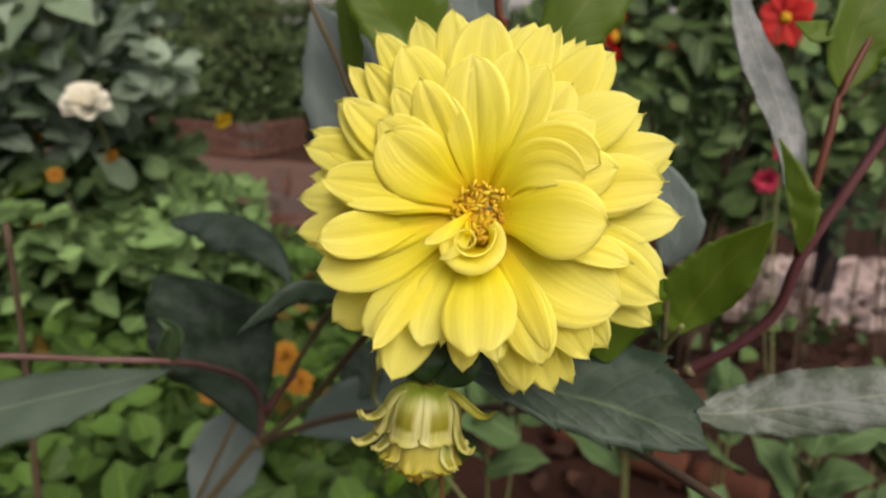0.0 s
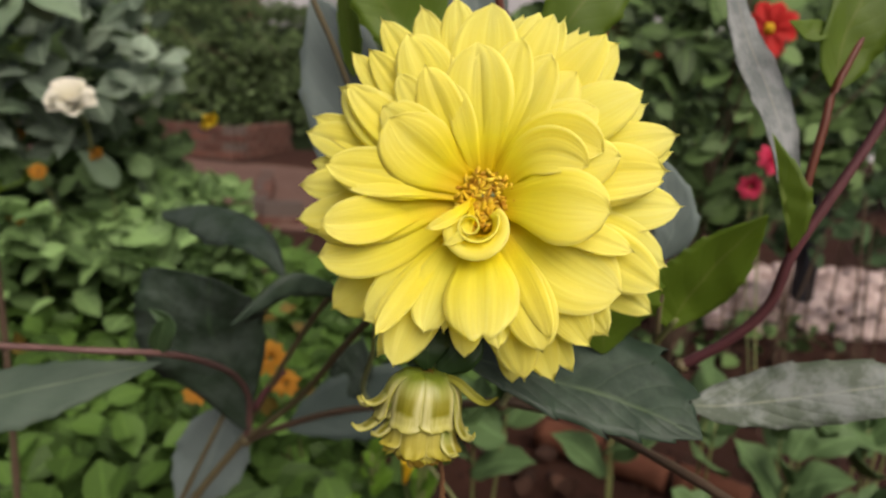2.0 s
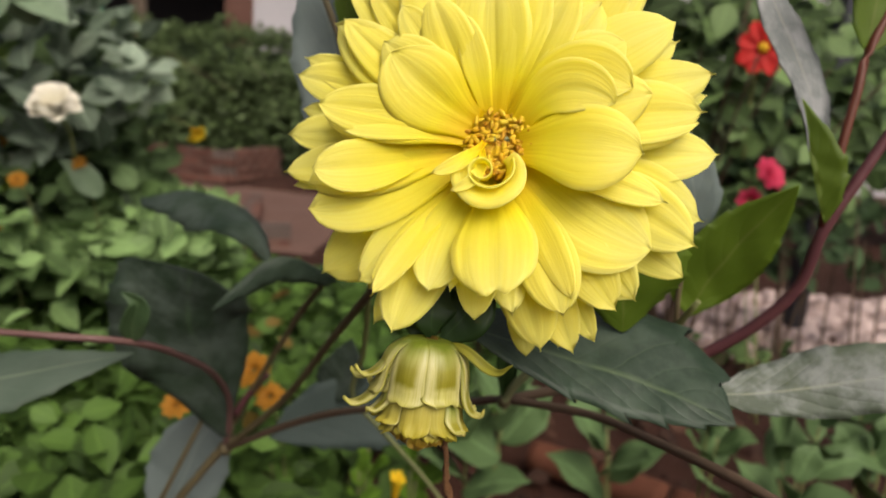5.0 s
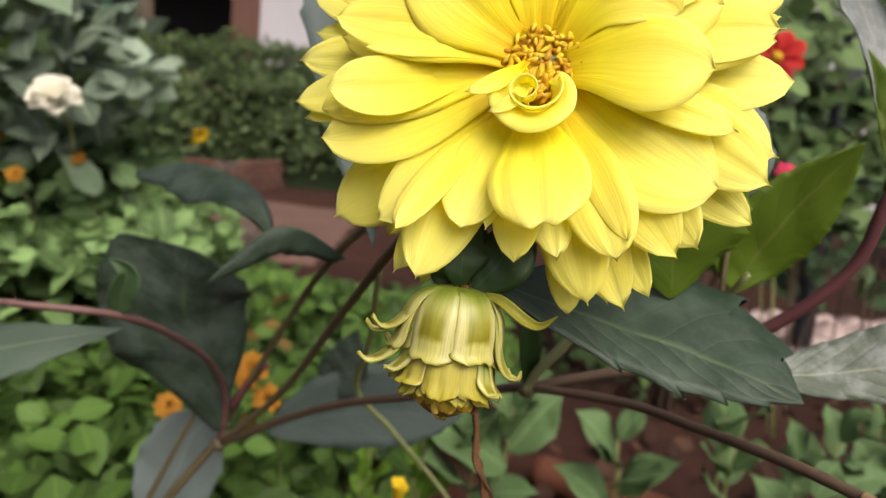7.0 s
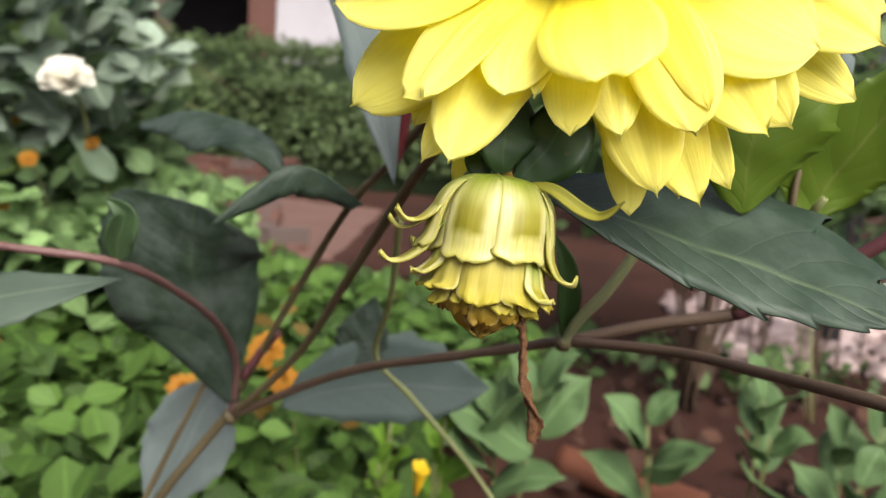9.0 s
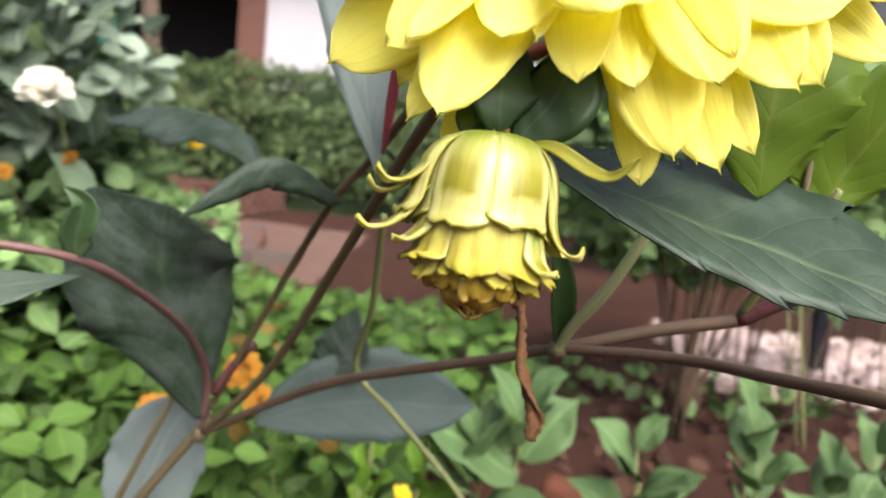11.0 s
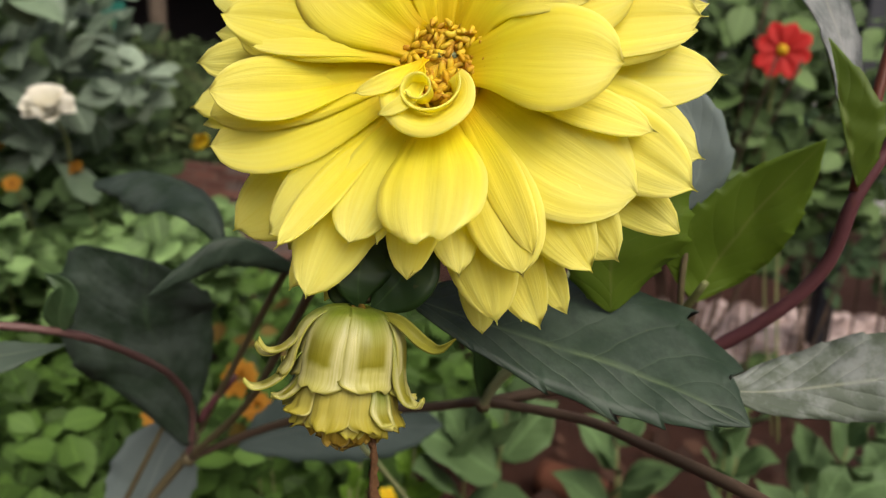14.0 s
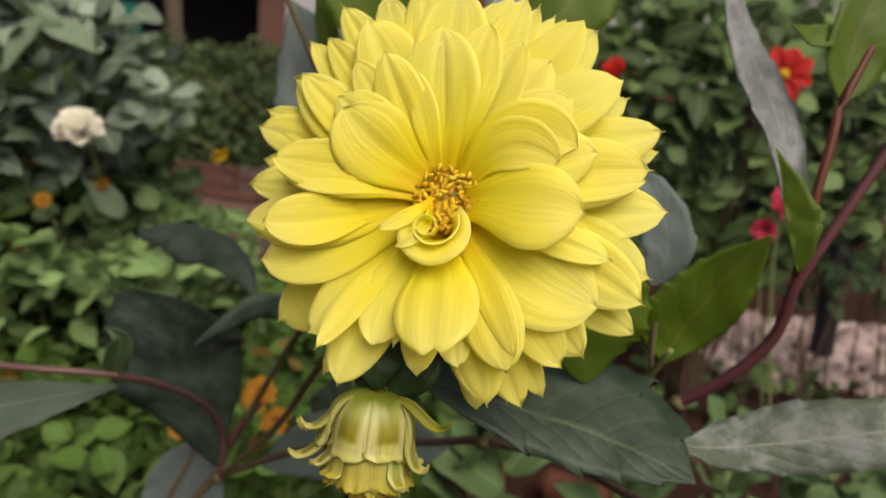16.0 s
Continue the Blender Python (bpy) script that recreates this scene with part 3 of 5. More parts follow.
def curled_floret():
    """The petal below the eye of the bloom: a boat-shaped lip with a rolled end inside it."""
    lip = []
    for i in range(49):
        s = i / 48
        a = radians(150) + s * radians(252)
        h = 1.35 * min(1.0, 0.30 + 2.6 * s) * min(1.0, 0.10 + 2.4 * (1 - s))
        lip.append((0.22, -1.42, a, 1.00 + 0.26 * math.sin(math.pi * s) - 0.06 * s, h))
    ribbon(lip, 0.55, 0.30, 1.05, 0.50)
    roll = []
    for i in range(49):
        s = i / 48
        a = radians(395) - s * radians(560)
        roll.append((0.30 - 0.42 * s, -1.52 - 0.22 * min(1.0, 1.6 * s), a, 0.74 * (1 - s) ** 1.1 + 0.13, (0.85 + 0.05 * s) * min(1.0, 0.2 + 4 * s)))
    ribbon(roll, 1.02, 0.06, 0.95, 0.86)


curled_floret()


def blob(center, r, seed, squash=1.0, direction=(0, 0, 1), n=8, m=6):
    rng = np.random.RandomState(seed)
    d = unit(np.array(direction, float))
    x = unit(np.cross(d, (0.3, 0.5, 0.81)))
    y = np.cross(d, x)
    vs, fs = [], []
    for i in range(m + 1):
        th = math.pi * i / m
        for k in range(n):
            ph = 2 * math.pi * k / n
            q = r * (1 + 0.12 * rng.randn())
            vs.append(np.array(center) + (x * math.cos(ph) + y * math.sin(ph)) * math.sin(th) * q + d * math.cos(th) * q * squash)
    for i in range(m):
        for k in range(n):
            j = (k + 1) % n
            fs.append((i * n + k, (i + 1) * n + k, (i + 1) * n + j, i * n + j))
    return vs, fs


def joined(name, pieces, material, parent, label="", uvs=None):
    vs, fs = [], []
    for v, f in pieces:
        o = len(vs)
        vs.extend(v)
        fs.extend(tuple(i + o for i in q) for q in f)
    return under(mesh_object(name, vs, fs, material, None, uvs, label), parent)


def disc_florets():
    rng = np.random.RandomState(5)
    joined("eye", [blob(in_flower(MID[0] + 0.1, MID[1] - 0.1, -0.15), 0.0125, 7, 0.42, FACE, 18, 10)], FLORET, flower, "golden floor of the bloom's eye")
    for i in range(120):
        r = 1.24 * math.sqrt((i + 0.5) / 120)
        a = i * 2.39996
        lean = np.array((math.cos(a), math.sin(a)))
        c = in_flower(MID[0] + 0.1 + r * lean[0] + rng.uniform(-0.08, 0.08), MID[1] - 0.1 + r * lean[1] + rng.uniform(-0.08, 0.08), 0.30 + 0.08 * r + rng.uniform(-0.07, 0.07))
        d = FACE * rng.uniform(0.0, 0.6) + (RIGHT * lean[1] - UP * lean[0]) * rng.uniform(-1, 1) - (RIGHT * lean[0] + UP * lean[1]) * rng.uniform(0.0, 1.0)
        joined("disc_floret", [blob(c, rng.uniform(0.0008, 0.0012), i, rng.uniform(1.5, 2.6), d, 8, 7)], FLORET, flower)


disc_florets()
joined("receptacle", [blob(in_flower(MID[0], MID[1], -0.7), 0.0105, 3, 1.0, FACE, 14, 8)], STEM_GREEN, flower, "green base behind the petals")
tube("peduncle", [in_flower(0.3, -0.4, -1.2), in_flower(0.6, -1.0, -3.5), (0.078, 0.44, 0.772), (0.050, 0.458, 0.757), (0.020, 0.46, 0.745)], 0.0035, 0.0032, STEM_RED, flower, "reddish flower stalk")
for k in range(6):
    a = k * math.pi / 3 + 0.4
    p = [in_flower(MID[0] + rr * math.cos(a), MID[1] + rr * math.sin(a), ww) for rr, ww in ((0.4, -1.6), (1.6, -1.9), (2.6, -2.3))]
    leaf("sepal", p, tuple(-FACE), 0.008, 0.008, (BRACT, BRACT), flower, teeth=0, wave=0.02, seed=k, rows=10)

# ---- the drooping bud ----
BUD_TOP = np.array((0.0419, 0.3364, 0.7217))
BUD_DOWN = unit(np.array((-0.06, -0.12, -1.0)))
BUD_X = unit(np.cross(BUD_DOWN, (0, 1, 0)))
BUD_X = BUD_X if BUD_X[0] > 0 else -BUD_X
BUD_Y = unit(np.cross(BUD_DOWN, BUD_X))
bud = thing("dahlia_bud", tuple(BUD_TOP), "drooping half-open pale yellow-green dahlia bud", "flower bud")


def bud_material():
    """Bud petal: cream with a shining olive blotch down its middle, green at its base."""
    m = Nodes("bud_petal")
    ux, uy = m.split(m.coords("UV"))
    side = m.math("ABSOLUTE", m.math("SUBTRACT", ux, 0.5))
    wob = m.noise(150.0, detail=2.0)
    edge = m.math("ADD", side, m.math("MULTIPLY", m.math("SUBTRACT", wob, 0.5), 0.10))
    cream = m.ramp(edge, (0.16, (0.60, 0.57, 0.18)), (0.36, (0.66, 0.63, 0.30)), (0.49, (0.38, 0.36, 0.07)))
    cream = m.mix(m.ramp(uy, (0.84, (0, 0, 0)), (0.98, (0.7, 0.7, 0.7))), cream, (0.46, 0.43, 0.08))
    reach = m.math("ADD", uy, m.math("MULTIPLY", m.math("SUBTRACT", wob, 0.5), 0.12))
    down = m.ramp(reach, (0.36, (0.15, 0.15, 0.15)), (0.50, (0.8, 0.8, 0.8)), (0.66, (0.95, 0.95, 0.95)), (0.72, (0, 0, 0)))
    patch = m.math("MULTIPLY", down, m.ramp(edge, (0.19, (1, 1, 1)), (0.31, (0, 0, 0))))
    col = m.mix(patch, cream, (0.25, 0.23, 0.008))
    green = m.ramp(m.math("ADD", uy, m.math("MULTIPLY", side, 0.25)), (0.24, (0.95, 0.95, 0.95)), (0.54, (0, 0, 0)))
    col = m.mix(green, col, (0.150, 0.205, 0.018))
    cell = m.nt.nodes.new("ShaderNodeCombineXYZ")
    m.link(m.math("MULTIPLY", ux, 26.0), cell.inputs[0])
    m.link(m.math("MULTIPLY", uy, 2.2), cell.inputs[1])
    m.link(m.math("MULTIPLY", rand_object(m), 40.0), cell.inputs[2])
    lines = m.noise(1.0, cell.outputs[0], detail=3.0)
    col = m.mix(1.0, col, m.ramp(lines, (0.34, (0.80, 0.79, 0.55)), (0.56, (1, 1, 1))), "MULTIPLY")
    nrm = m.bump(m.math("ADD", m.math("MULTIPLY", lines, 1.6), m.noise(320.0, detail=3.0)), 0.16, 0.0004)
    return m.finish(col, 0.36, 0.28, (0.52, 0.51, 0.07), normal=nrm, spec=0.4)


BUD_PETAL = bud_material()
BUD_LOW = petal_material("bud_low_petal", (0.46, 0.41, 0.05), (0.54, 0.50, 0.13), (0.36, 0.33, 0.03), 0.35)
BUD_OLD = petal_material("withered_petal", (0.34, 0.22, 0.03), (0.46, 0.36, 0.05), (0.22, 0.14, 0.03), 0.15)


def in_bud(a, r, h):
    """Place round the bud's axis: angle, radius and height below its top, in centimetres."""
    flare = 0.99 + 0.07 * min(max(h, 0.0), 3.3)
    r = flare * (r if r < 1.5 else 1.5 + (r - 1.5) * 0.70)
    return BUD_TOP + (BUD_X * math.cos(a) * r + BUD_Y * math.sin(a) * r + BUD_DOWN * h * 0.93) * 0.01


def bud_petal(a, half, profile, material, hook=0.0, seed=0, cup=0.16, blunt=0.78, frill=0.0):
    """A petal that lies on the bud: its profile gives radius and height from the base to the tip."""
    rng = np.random.RandomState(seed)
    lean = rng.uniform(-0.10, 0.10)
    half = half * rng.uniform(0.92, 1.10)
    prof = spline([(*p, 0) for p in profile], 22)
    ph = rng.rand(3) * 6.28
    grid, uv = [], []
    for i, (r, h, _) in enumerate(prof):
        s = i / 22
        f = 0.50 + 0.50 * min(s / 0.4, 1.0)
        if s > blunt:
            f *= max(1 - ((s - blunt) / (1.03 - blunt)) ** 2.4, 0.0) ** 0.5
        if hook:
            f *= 1 - 0.9 * max(s - 0.45, 0.0)
        row = []
        for k in np.linspace(-1, 1, 11):
            w = k * half * f
            ang = a + w / max(r, 0.45)
            wave = 0.02 * math.cos(k * 8 + seed) + frill * math.sin(k * 7 + ph[0]) * s ** 4
            roll = 0.0 if hook else -0.04 * half * abs(k) ** 3
            row.append(in_bud(ang, r - cup * half * f * k * k * (0.6 if hook else 1) + wave - roll, h + (0.05 * math.sin(k * 4 + ph[1]) + 0.04 * math.sin(k * 9 + ph[2])) * s ** 2 + lean * s))
        grid.append(row)
        uv.append([(0.5 + k / 2, s) for k in np.linspace(-1, 1, 11)])
    vs, fc, uvs, sl = sheet(grid, uv, 0.0005)
    return under(mesh_object("petal", vs, fc, material, None, uvs), bud)


FRONT = math.pi / 2 if BUD_Y[1] < 0 else -math.pi / 2
SIDE = 1.0 if BUD_Y[1] < 0 else -1.0
bud_rng = np.random.RandomState(4)
for k in range(6):
    a = FRONT + (k + 0.5) * math.pi / 3
    z = bud_rng.uniform(-0.06, 0.06)
    bud_petal(a, 0.80, ((0.35, -0.10), (1.02, 0.06), (1.38, 0.6), (1.46, 1.3), (1.42, 2.0 + z), (1.50, 2.32 + z)), BUD_PETAL, 0.0, k, blunt=0.84, frill=0.04)
# broad petals that fill its flanks
for k, (a, half, prof) in enumerate((
        (2.85, 0.62, ((0.4, -0.06), (1.15, 0.15), (1.60, 0.66), (1.76, 1.25), (1.80, 1.9), (2.0, 2.3))),
        (3.6, 0.62, ((0.4, -0.06), (1.12, 0.12), (1.52, 0.62), (1.64, 1.3), (1.66, 2.0), (1.85, 2.4))),
        (0.10, 0.60, ((0.4, -0.06), (1.08, 0.10), (1.44, 0.60), (1.52, 1.3), (1.50, 2.0), (1.66, 2.4))))):
    bud_petal(a * SIDE, half, prof, BUD_PETAL, 0.0, 130 + k, cup=0.10, blunt=0.84, frill=0.05)
# the recurved petals at the sides
for k, (a, half, prof) in enumerate((
        (2.85, 0.46, ((1.20, 0.40), (1.58, 0.75), (1.80, 1.10), (2.15, 1.42), (2.62, 1.50), (3.05, 1.20))),
        (3.05, 0.46, ((1.30, 0.60), (1.66, 1.00), (1.90, 1.42), (2.3, 1.76), (2.75, 1.84), (3.12, 1.60))),
        (2.85, 0.48, ((1.30, 1.30), (1.62, 1.75), (1.84, 2.2), (2.25, 2.62), (2.72, 2.78), (3.10, 2.60))),
        (3.5, 0.40, ((0.6, 0.15), (1.25, 0.8), (1.42, 1.6), (1.7, 2.1), (2.1, 2.3), (2.35, 2.1))),
        (2.70, 0.36, ((0.9, 1.2), (1.28, 2.0), (1.42, 2.55), (1.75, 2.85), (2.05, 2.80))),
        (0.26, 0.50, ((0.45, 0.05), (1.25, 0.5), (1.46, 1.3), (1.54, 2.1), (1.80, 2.58), (2.18, 2.66), (2.32, 2.40))),
        (-0.2, 0.50, ((0.45, 0.05), (1.15, 0.6), (1.38, 1.5), (1.50, 2.3), (1.72, 2.70), (1.95, 2.72))),
        (0.75, 0.32, ((1.0, 1.6), (1.32, 2.4), (1.42, 2.95), (1.72, 3.22), (2.0, 3.16))))):
    bud_petal(a * SIDE, half, prof, BUD_PETAL, 1.0, 20 + k, cup=0.05)
# the lower row, with wavy ends that stand out
for k in range(8):
    a = FRONT + k * 2 * math.pi / 8 + 0.15
    bud_petal(a, 0.56, ((1.0, 1.0), (1.22, 1.9), (1.30, 2.7), (1.34, 3.15), (1.52, 3.42 + bud_rng.uniform(-0.1, 0.1))), BUD_LOW, 0.0, 40 + k, blunt=0.86, frill=0.09)
for k in range(9):
    a = FRONT + k * 2 * math.pi / 9 + 0.4
    bud_petal(a, 0.38, ((0.85, 2.2), (1.08, 2.9), (1.16, 3.4), (1.28, 3.68 + bud_rng.uniform(-0.12, 0.1))), BUD_LOW, 0.0, 60 + k, blunt=0.8, frill=0.08)
for k in range(10):
    a = FRONT + k * 2 * math.pi / 10
    bud_petal(a, 0.32, ((0.65, 2.8), (0.98, 3.4), (1.02, 3.75), (0.92, 4.02 + bud_rng.uniform(-0.10, 0.1))), BUD_OLD, 0.0, 80 + k, frill=0.08)
for k in range(7):
    bud_petal(FRONT + k * 2 * math.pi / 7 + 0.2, 0.27, ((0.35, 3.2), (0.62, 3.8), (0.58, 4.2), (0.22, 4.42)), BUD_OLD, 0.0, 95 + k, frill=0.07)
for k in range(4):
    bud_petal(FRONT + k * math.pi / 2, 0.18, ((0.15, 3.6), (0.32, 4.1), (0.25, 4.45), (0.05, 4.6)), BUD_OLD, 0.0, 110 + k, frill=0.05)
joined("core", [blob(in_bud(0, 0, 2.0), 0.0098, 9, 1.75, BUD_DOWN, 14, 10)], BUD_OLD, bud, "browning heart of the bud")

# green bracts above the bud
BRACT_PALE = leaf_material("pale_bract", (0.15, 0.15, 0.014), (0.26, 0.25, 0.03), (0.28, 0.28, 0.05), 0.4, 0.25, veins=3.0, depth=0.0003)
BRACTS = thing("bract_whorl", tuple(BUD_TOP), "dark green fleshy bracts above the bud", "bracts")
leaf("bract", [(0.0424, 0.3375, 0.7212), (0.0416, 0.3362, 0.7273), (0.0416, 0.3375, 0.7335), (0.0423, 0.341, 0.7398), (0.0431, 0.346, 0.7480)], (0.3, -1, 0.0), 0.0098, 0.0098, (BRACT, BRACT), BRACTS, cup=(-0.05, 0.04), teeth=0, peak=0.60, wave=0.07, seed=1, tip=0.7, thick=0.0010)
leaf("bract", [(0.0459, 0.338, 0.7212), (0.0500, 0.338, 0.7261), (0.0543, 0.3385, 0.7319), (0.0571, 0.340, 0.7388), (0.0588, 0.343, 0.7480)], (-0.35, -1, 0.15), 0.0094, 0.0104, (BRACT, BRACT), BRACTS, cup=(-0.02, -0.10), teeth=0, peak=0.55, wave=0.07, seed=2, tip=0.7, thick=0.0010)
leaf("bract", [(0.0385, 0.340, 0.7212), (0.0357, 0.341, 0.7260), (0.0362, 0.345, 0.7330)], (-0.3, -1, 0.3), 0.0042, 0.0042, (BRACT, BRACT), BRACTS, teeth=0, peak=0.55, seed=3, tip=0.8)
leaf("bract", [(0.0475, 0.342, 0.7212), (0.0480, 0.346, 0.7292), (0.0473, 0.349, 0.7360)], (0, -1, 0.1), 0.0045, 0.0045, (BRACT_PALE, BRACT), BRACTS, teeth=0, peak=0.55, seed=4, tip=0.8)
leaf("bract", [(0.0480, 0.3365, 0.7208), (0.0549, 0.331, 0.7206), (0.0631, 0.326, 0.7159), (0.0676, 0.323, 0.7156), (0.0718, 0.320, 0.7200)], (0.1, -0.9, 0.6), 0.0019, 0.0023, (BRACT_PALE, BRACT_PALE), BRACTS, "narrow yellow-green recurved bract", teeth=0, seed=5, cup=(0.5, 0.5))

dry_petal = thing("dried_petal", (0.048, 0.328, 0.692), "shrivelled brown petal hanging from the bud", "dried petal")


def shrivelled():
    c = spline([(0.0488, 0.3280, 0.6930), (0.0502, 0.3240, 0.6855), (0.0512, 0.3225, 0.6785), (0.0518, 0.3212, 0.6720), (0.0540, 0.3205, 0.6655), (0.0562, 0.3202, 0.6600), (0.0556, 0.3200, 0.6545)], 40)
    grid, uv = [], []
    rng = np.random.RandomState(8)
    for i, p in enumerate(c):
        s = i / 40
        a = 0.5 + 2.6 * s + 0.5 * math.sin(s * 9)
        w = 0.0020 * (0.6 + 0.6 * math.sin(math.pi * min(1, s * 1.02)) ** 0.6) * (1 + 0.12 * rng.randn())
        d = np.array((math.cos(a), math.sin(a), 0.2))
        row = []
        for k in np.linspace(-1, 1, 7):
            f = np.array((-d[1], d[0], 0)) * (0.0008 * math.cos(k * 4.5 + s * 6) + 0.0003 * rng.randn())
            row.append(p + d * w * k + f)
        grid.append(row)
        uv.append([(0.5 + k / 2, s) for k in np.linspace(-1, 1, 7)])
    vs, fc, uvs, sl = sheet(grid, uv, 0.0006)
    return under(mesh_object("shrivelled_blade", vs, fc, DRY, None, uvs), dry_petal)


shrivelled()

# ---- the dahlia plant that carries them ----
plant = thing("dahlia_plant", (-0.33, 0.72, 0.0), "tall dahlia plant with brown-purple stems and toothed leaves", "plant")
NODE = (-0.1333, 0.6535, 0.4974)
tube("stem", [(-0.33, 0.72, -0.02), (-0.30, 0.71, 0.2), (-0.2320, 0.672, 0.3600), (-0.1956, 0.665, 0.4129), (-0.1751, 0.660, 0.4436), (-0.1354, 0.655, 0.499), (-0.128, 0.654, 0.509)], 0.0045, 0.0036, STEM_OLIVE, plant, "woody brown main stem", seed=1)
tube("stem", [(-0.30, 0.70, 0.20), (-0.232, 0.660, 0.350), (-0.200, 0.655, 0.423), (-0.172, 0.650, 0.484), (-0.154, 0.650, 0.523), (-0.146, 0.652, 0.545)], 0.0028, 0.0019, STEM_OLIVE, plant, seed=2)
tube("stem", [NODE, (-0.0745, 0.6209, 0.5391), (-0.0271, 0.5875, 0.5704), (0.0149, 0.5582, 0.5910), (0.0686, 0.5237, 0.6148), (0.0936, 0.5025, 0.6278), (0.1387, 0.4627, 0.6397), (0.1621, 0.4212, 0.6465), (0.1825, 0.3740, 0.6544), (0.1993, 0.3431, 0.6556)], 0.0031, 0.0025, STEM_BROWN, plant, "long arching brown stem", n=60, knots=0.03, seed=3)
tube("stem", [(0.1960, 0.3480, 0.6557), (0.1993, 0.3431, 0.6556), (0.2163, 0.3271, 0.6533), (0.26, 0.30, 0.65)], 0.0026, 0.0023, STEM_TAN, plant, "pale tan end of the arching stem", n=16, knots=0.03, seed=33)
tube("stem", [NODE, (-0.0721, 0.6025, 0.5706), (-0.0210, 0.5141, 0.6578), (0.0130, 0.4425, 0.7154), (0.0328, 0.3851, 0.7414), (0.0427, 0.3517, 0.7355), (0.0433, 0.3401, 0.7235)], 0.0029, 0.0022, STEM_OLIVE, plant, n=40, seed=4)
tube("stem", [(-0.1365, 0.6580, 0.4960), (-0.1253, 0.6700, 0.5267), (-0.0655, 0.6146, 0.6367), (-0.0302, 0.5500, 0.6893), (-0.0107, 0.5298, 0.7109), (0.0182, 0.4630, 0.7439)], 0.0028, 0.0023, STEM_OLIVE, plant, n=40, seed=5)
tube("stem", [(-0.1278, 0.6601, 0.5269), (-0.1180, 0.6610, 0.5438), (-0.1000, 0.6620, 0.5678)], 0.0036, 0.0031, STEM_PURPLE, plant, "cut stub with a pale end", n=8, seed=6)
tube("stem", [NODE, (-0.1265, 0.6414, 0.5453), (-0.1279, 0.6035, 0.5875), (-0.1347, 0.5444, 0.6260), (-0.1453, 0.4992, 0.6499), (-0.1835, 0.4790, 0.6578), (-0.2171, 0.4739, 0.6597), (-0.2656, 0.4637, 0.6616), (-0.3591, 0.4534, 0.6540)], 0.0028, 0.0019, STEM_PLUM, plant, "slender purple-brown side stem", n=50, seed=7)
tube("stem", [(0.0936, 0.5025, 0.6278), (0.1333, 0.4936, 0.6432), (0.1721, 0.4834, 0.6556), (0.1780, 0.4800, 0.6605)], 0.0034, 0.0033, STEM_BROWN, plant, n=16, knots=0.02, seed=16)
tube("stem", [(0.1721, 0.4834, 0.6556), (0.1942, 0.4679, 0.6753), (0.2195, 0.4523, 0.7024), (0.2353, 0.4417, 0.7297), (0.2385, 0.4331, 0.7622), (0.2521, 0.4307, 0.7948), (0.2698, 0.4303, 0.8347), (0.2812, 0.4299, 0.8735), (0.2953, 0.4287, 0.9594)], 0.0036, 0.0024, STEM_PURPLE, plant, "purple side stem curving upwards", n=60, knots=0.02, seed=8)
tube("stem", [(0.2375, 0.4331, 0.7643), (0.2405, 0.4349, 0.8010), (0.2456, 0.4388, 0.8325), (0.2497, 0.4427, 0.8525), (0.2672, 0.4506, 0.8934), (0.2754, 0.4554, 0.9226), (0.2897, 0.4600, 0.9696)], 0.0025, 0.0019, STEM_RED, plant, "red-brown leaf stalk", n=30, knots=0.02, seed=9)
tube("stem", [(-0.0041, 0.5651, 0.6802), (-0.0098, 0.6041, 0.6162), (-0.0196, 0.6322, 0.5653), (0.0102, 0.6214, 0.5390), (0.0583, 0.6006, 0.4974), (0.1115, 0.5803, 0.4341)], 0.0022, 0.0019, STEM_GREEN, plant, "thin bent green stalk", n=40, seed=10)
tube("stem", [(0.0915, 0.4985, 0.6285), (0.0935, 0.496, 0.633), (0.098, 0.490, 0.6448), (0.1085, 0.480, 0.6638), (0.119, 0.470, 0.690), (0.128, 0.462, 0.715)], 0.0029, 0.0028, STEM_PALE, plant, "short pale green stalk", n=14, seed=11)
leaf("leaf", [(0.0918, 0.497, 0.6318), (0.0896, 0.492, 0.6527), (0.0861, 0.488, 0.6717), (0.0798, 0.486, 0.6879)], (0.5, -0.85, 0), 0.008, 0.008, (BRACT, LEAF_MID), plant, "narrow dark green young leaf", teeth=0, cup=(0.5, 0.5), seed=61)
for at in (NODE, (0.0925, 0.4990, 0.6285), (0.1990, 0.4640, 0.6800)):
    joined("node", [blob(at, 0.0062 if at is NODE else 0.0046, 5, 1.0, (0, 0, 1), 12, 9)], STEM_OLIVE, plant, "thickened joint of the stems")
tube("stem", [(0.0182, 0.4630, 0.7439), (0.0119, 0.4650, 0.7702), (-0.0028, 0.4937, 0.8121), (-0.0174, 0.5039, 0.8299), (-0.0321, 0.5036, 0.8633), (-0.0478, 0.5032, 0.8957), (-0.0656, 0.5025, 0.9478)], 0.0021, 0.0017, STEM_OLIVE, plant, n=30, seed=12)
tube("stem", [(0.0182, 0.4630, 0.7439), (0.0496, 0.4647, 0.8017), (0.0704, 0.4618, 0.8752), (0.0672, 0.4616, 0.8898), (0.0639, 0.4605, 0.9588)], 0.0026, 0.0022, STEM_RED, plant, n=20, seed=13)
tube("stem", [(0.1721, 0.4834, 0.6570), (0.1765, 0.4600, 0.6900), (0.1822, 0.4377, 0.7190)], 0.0022, 0.0017, STEM_GREEN, plant, n=12, seed=14)
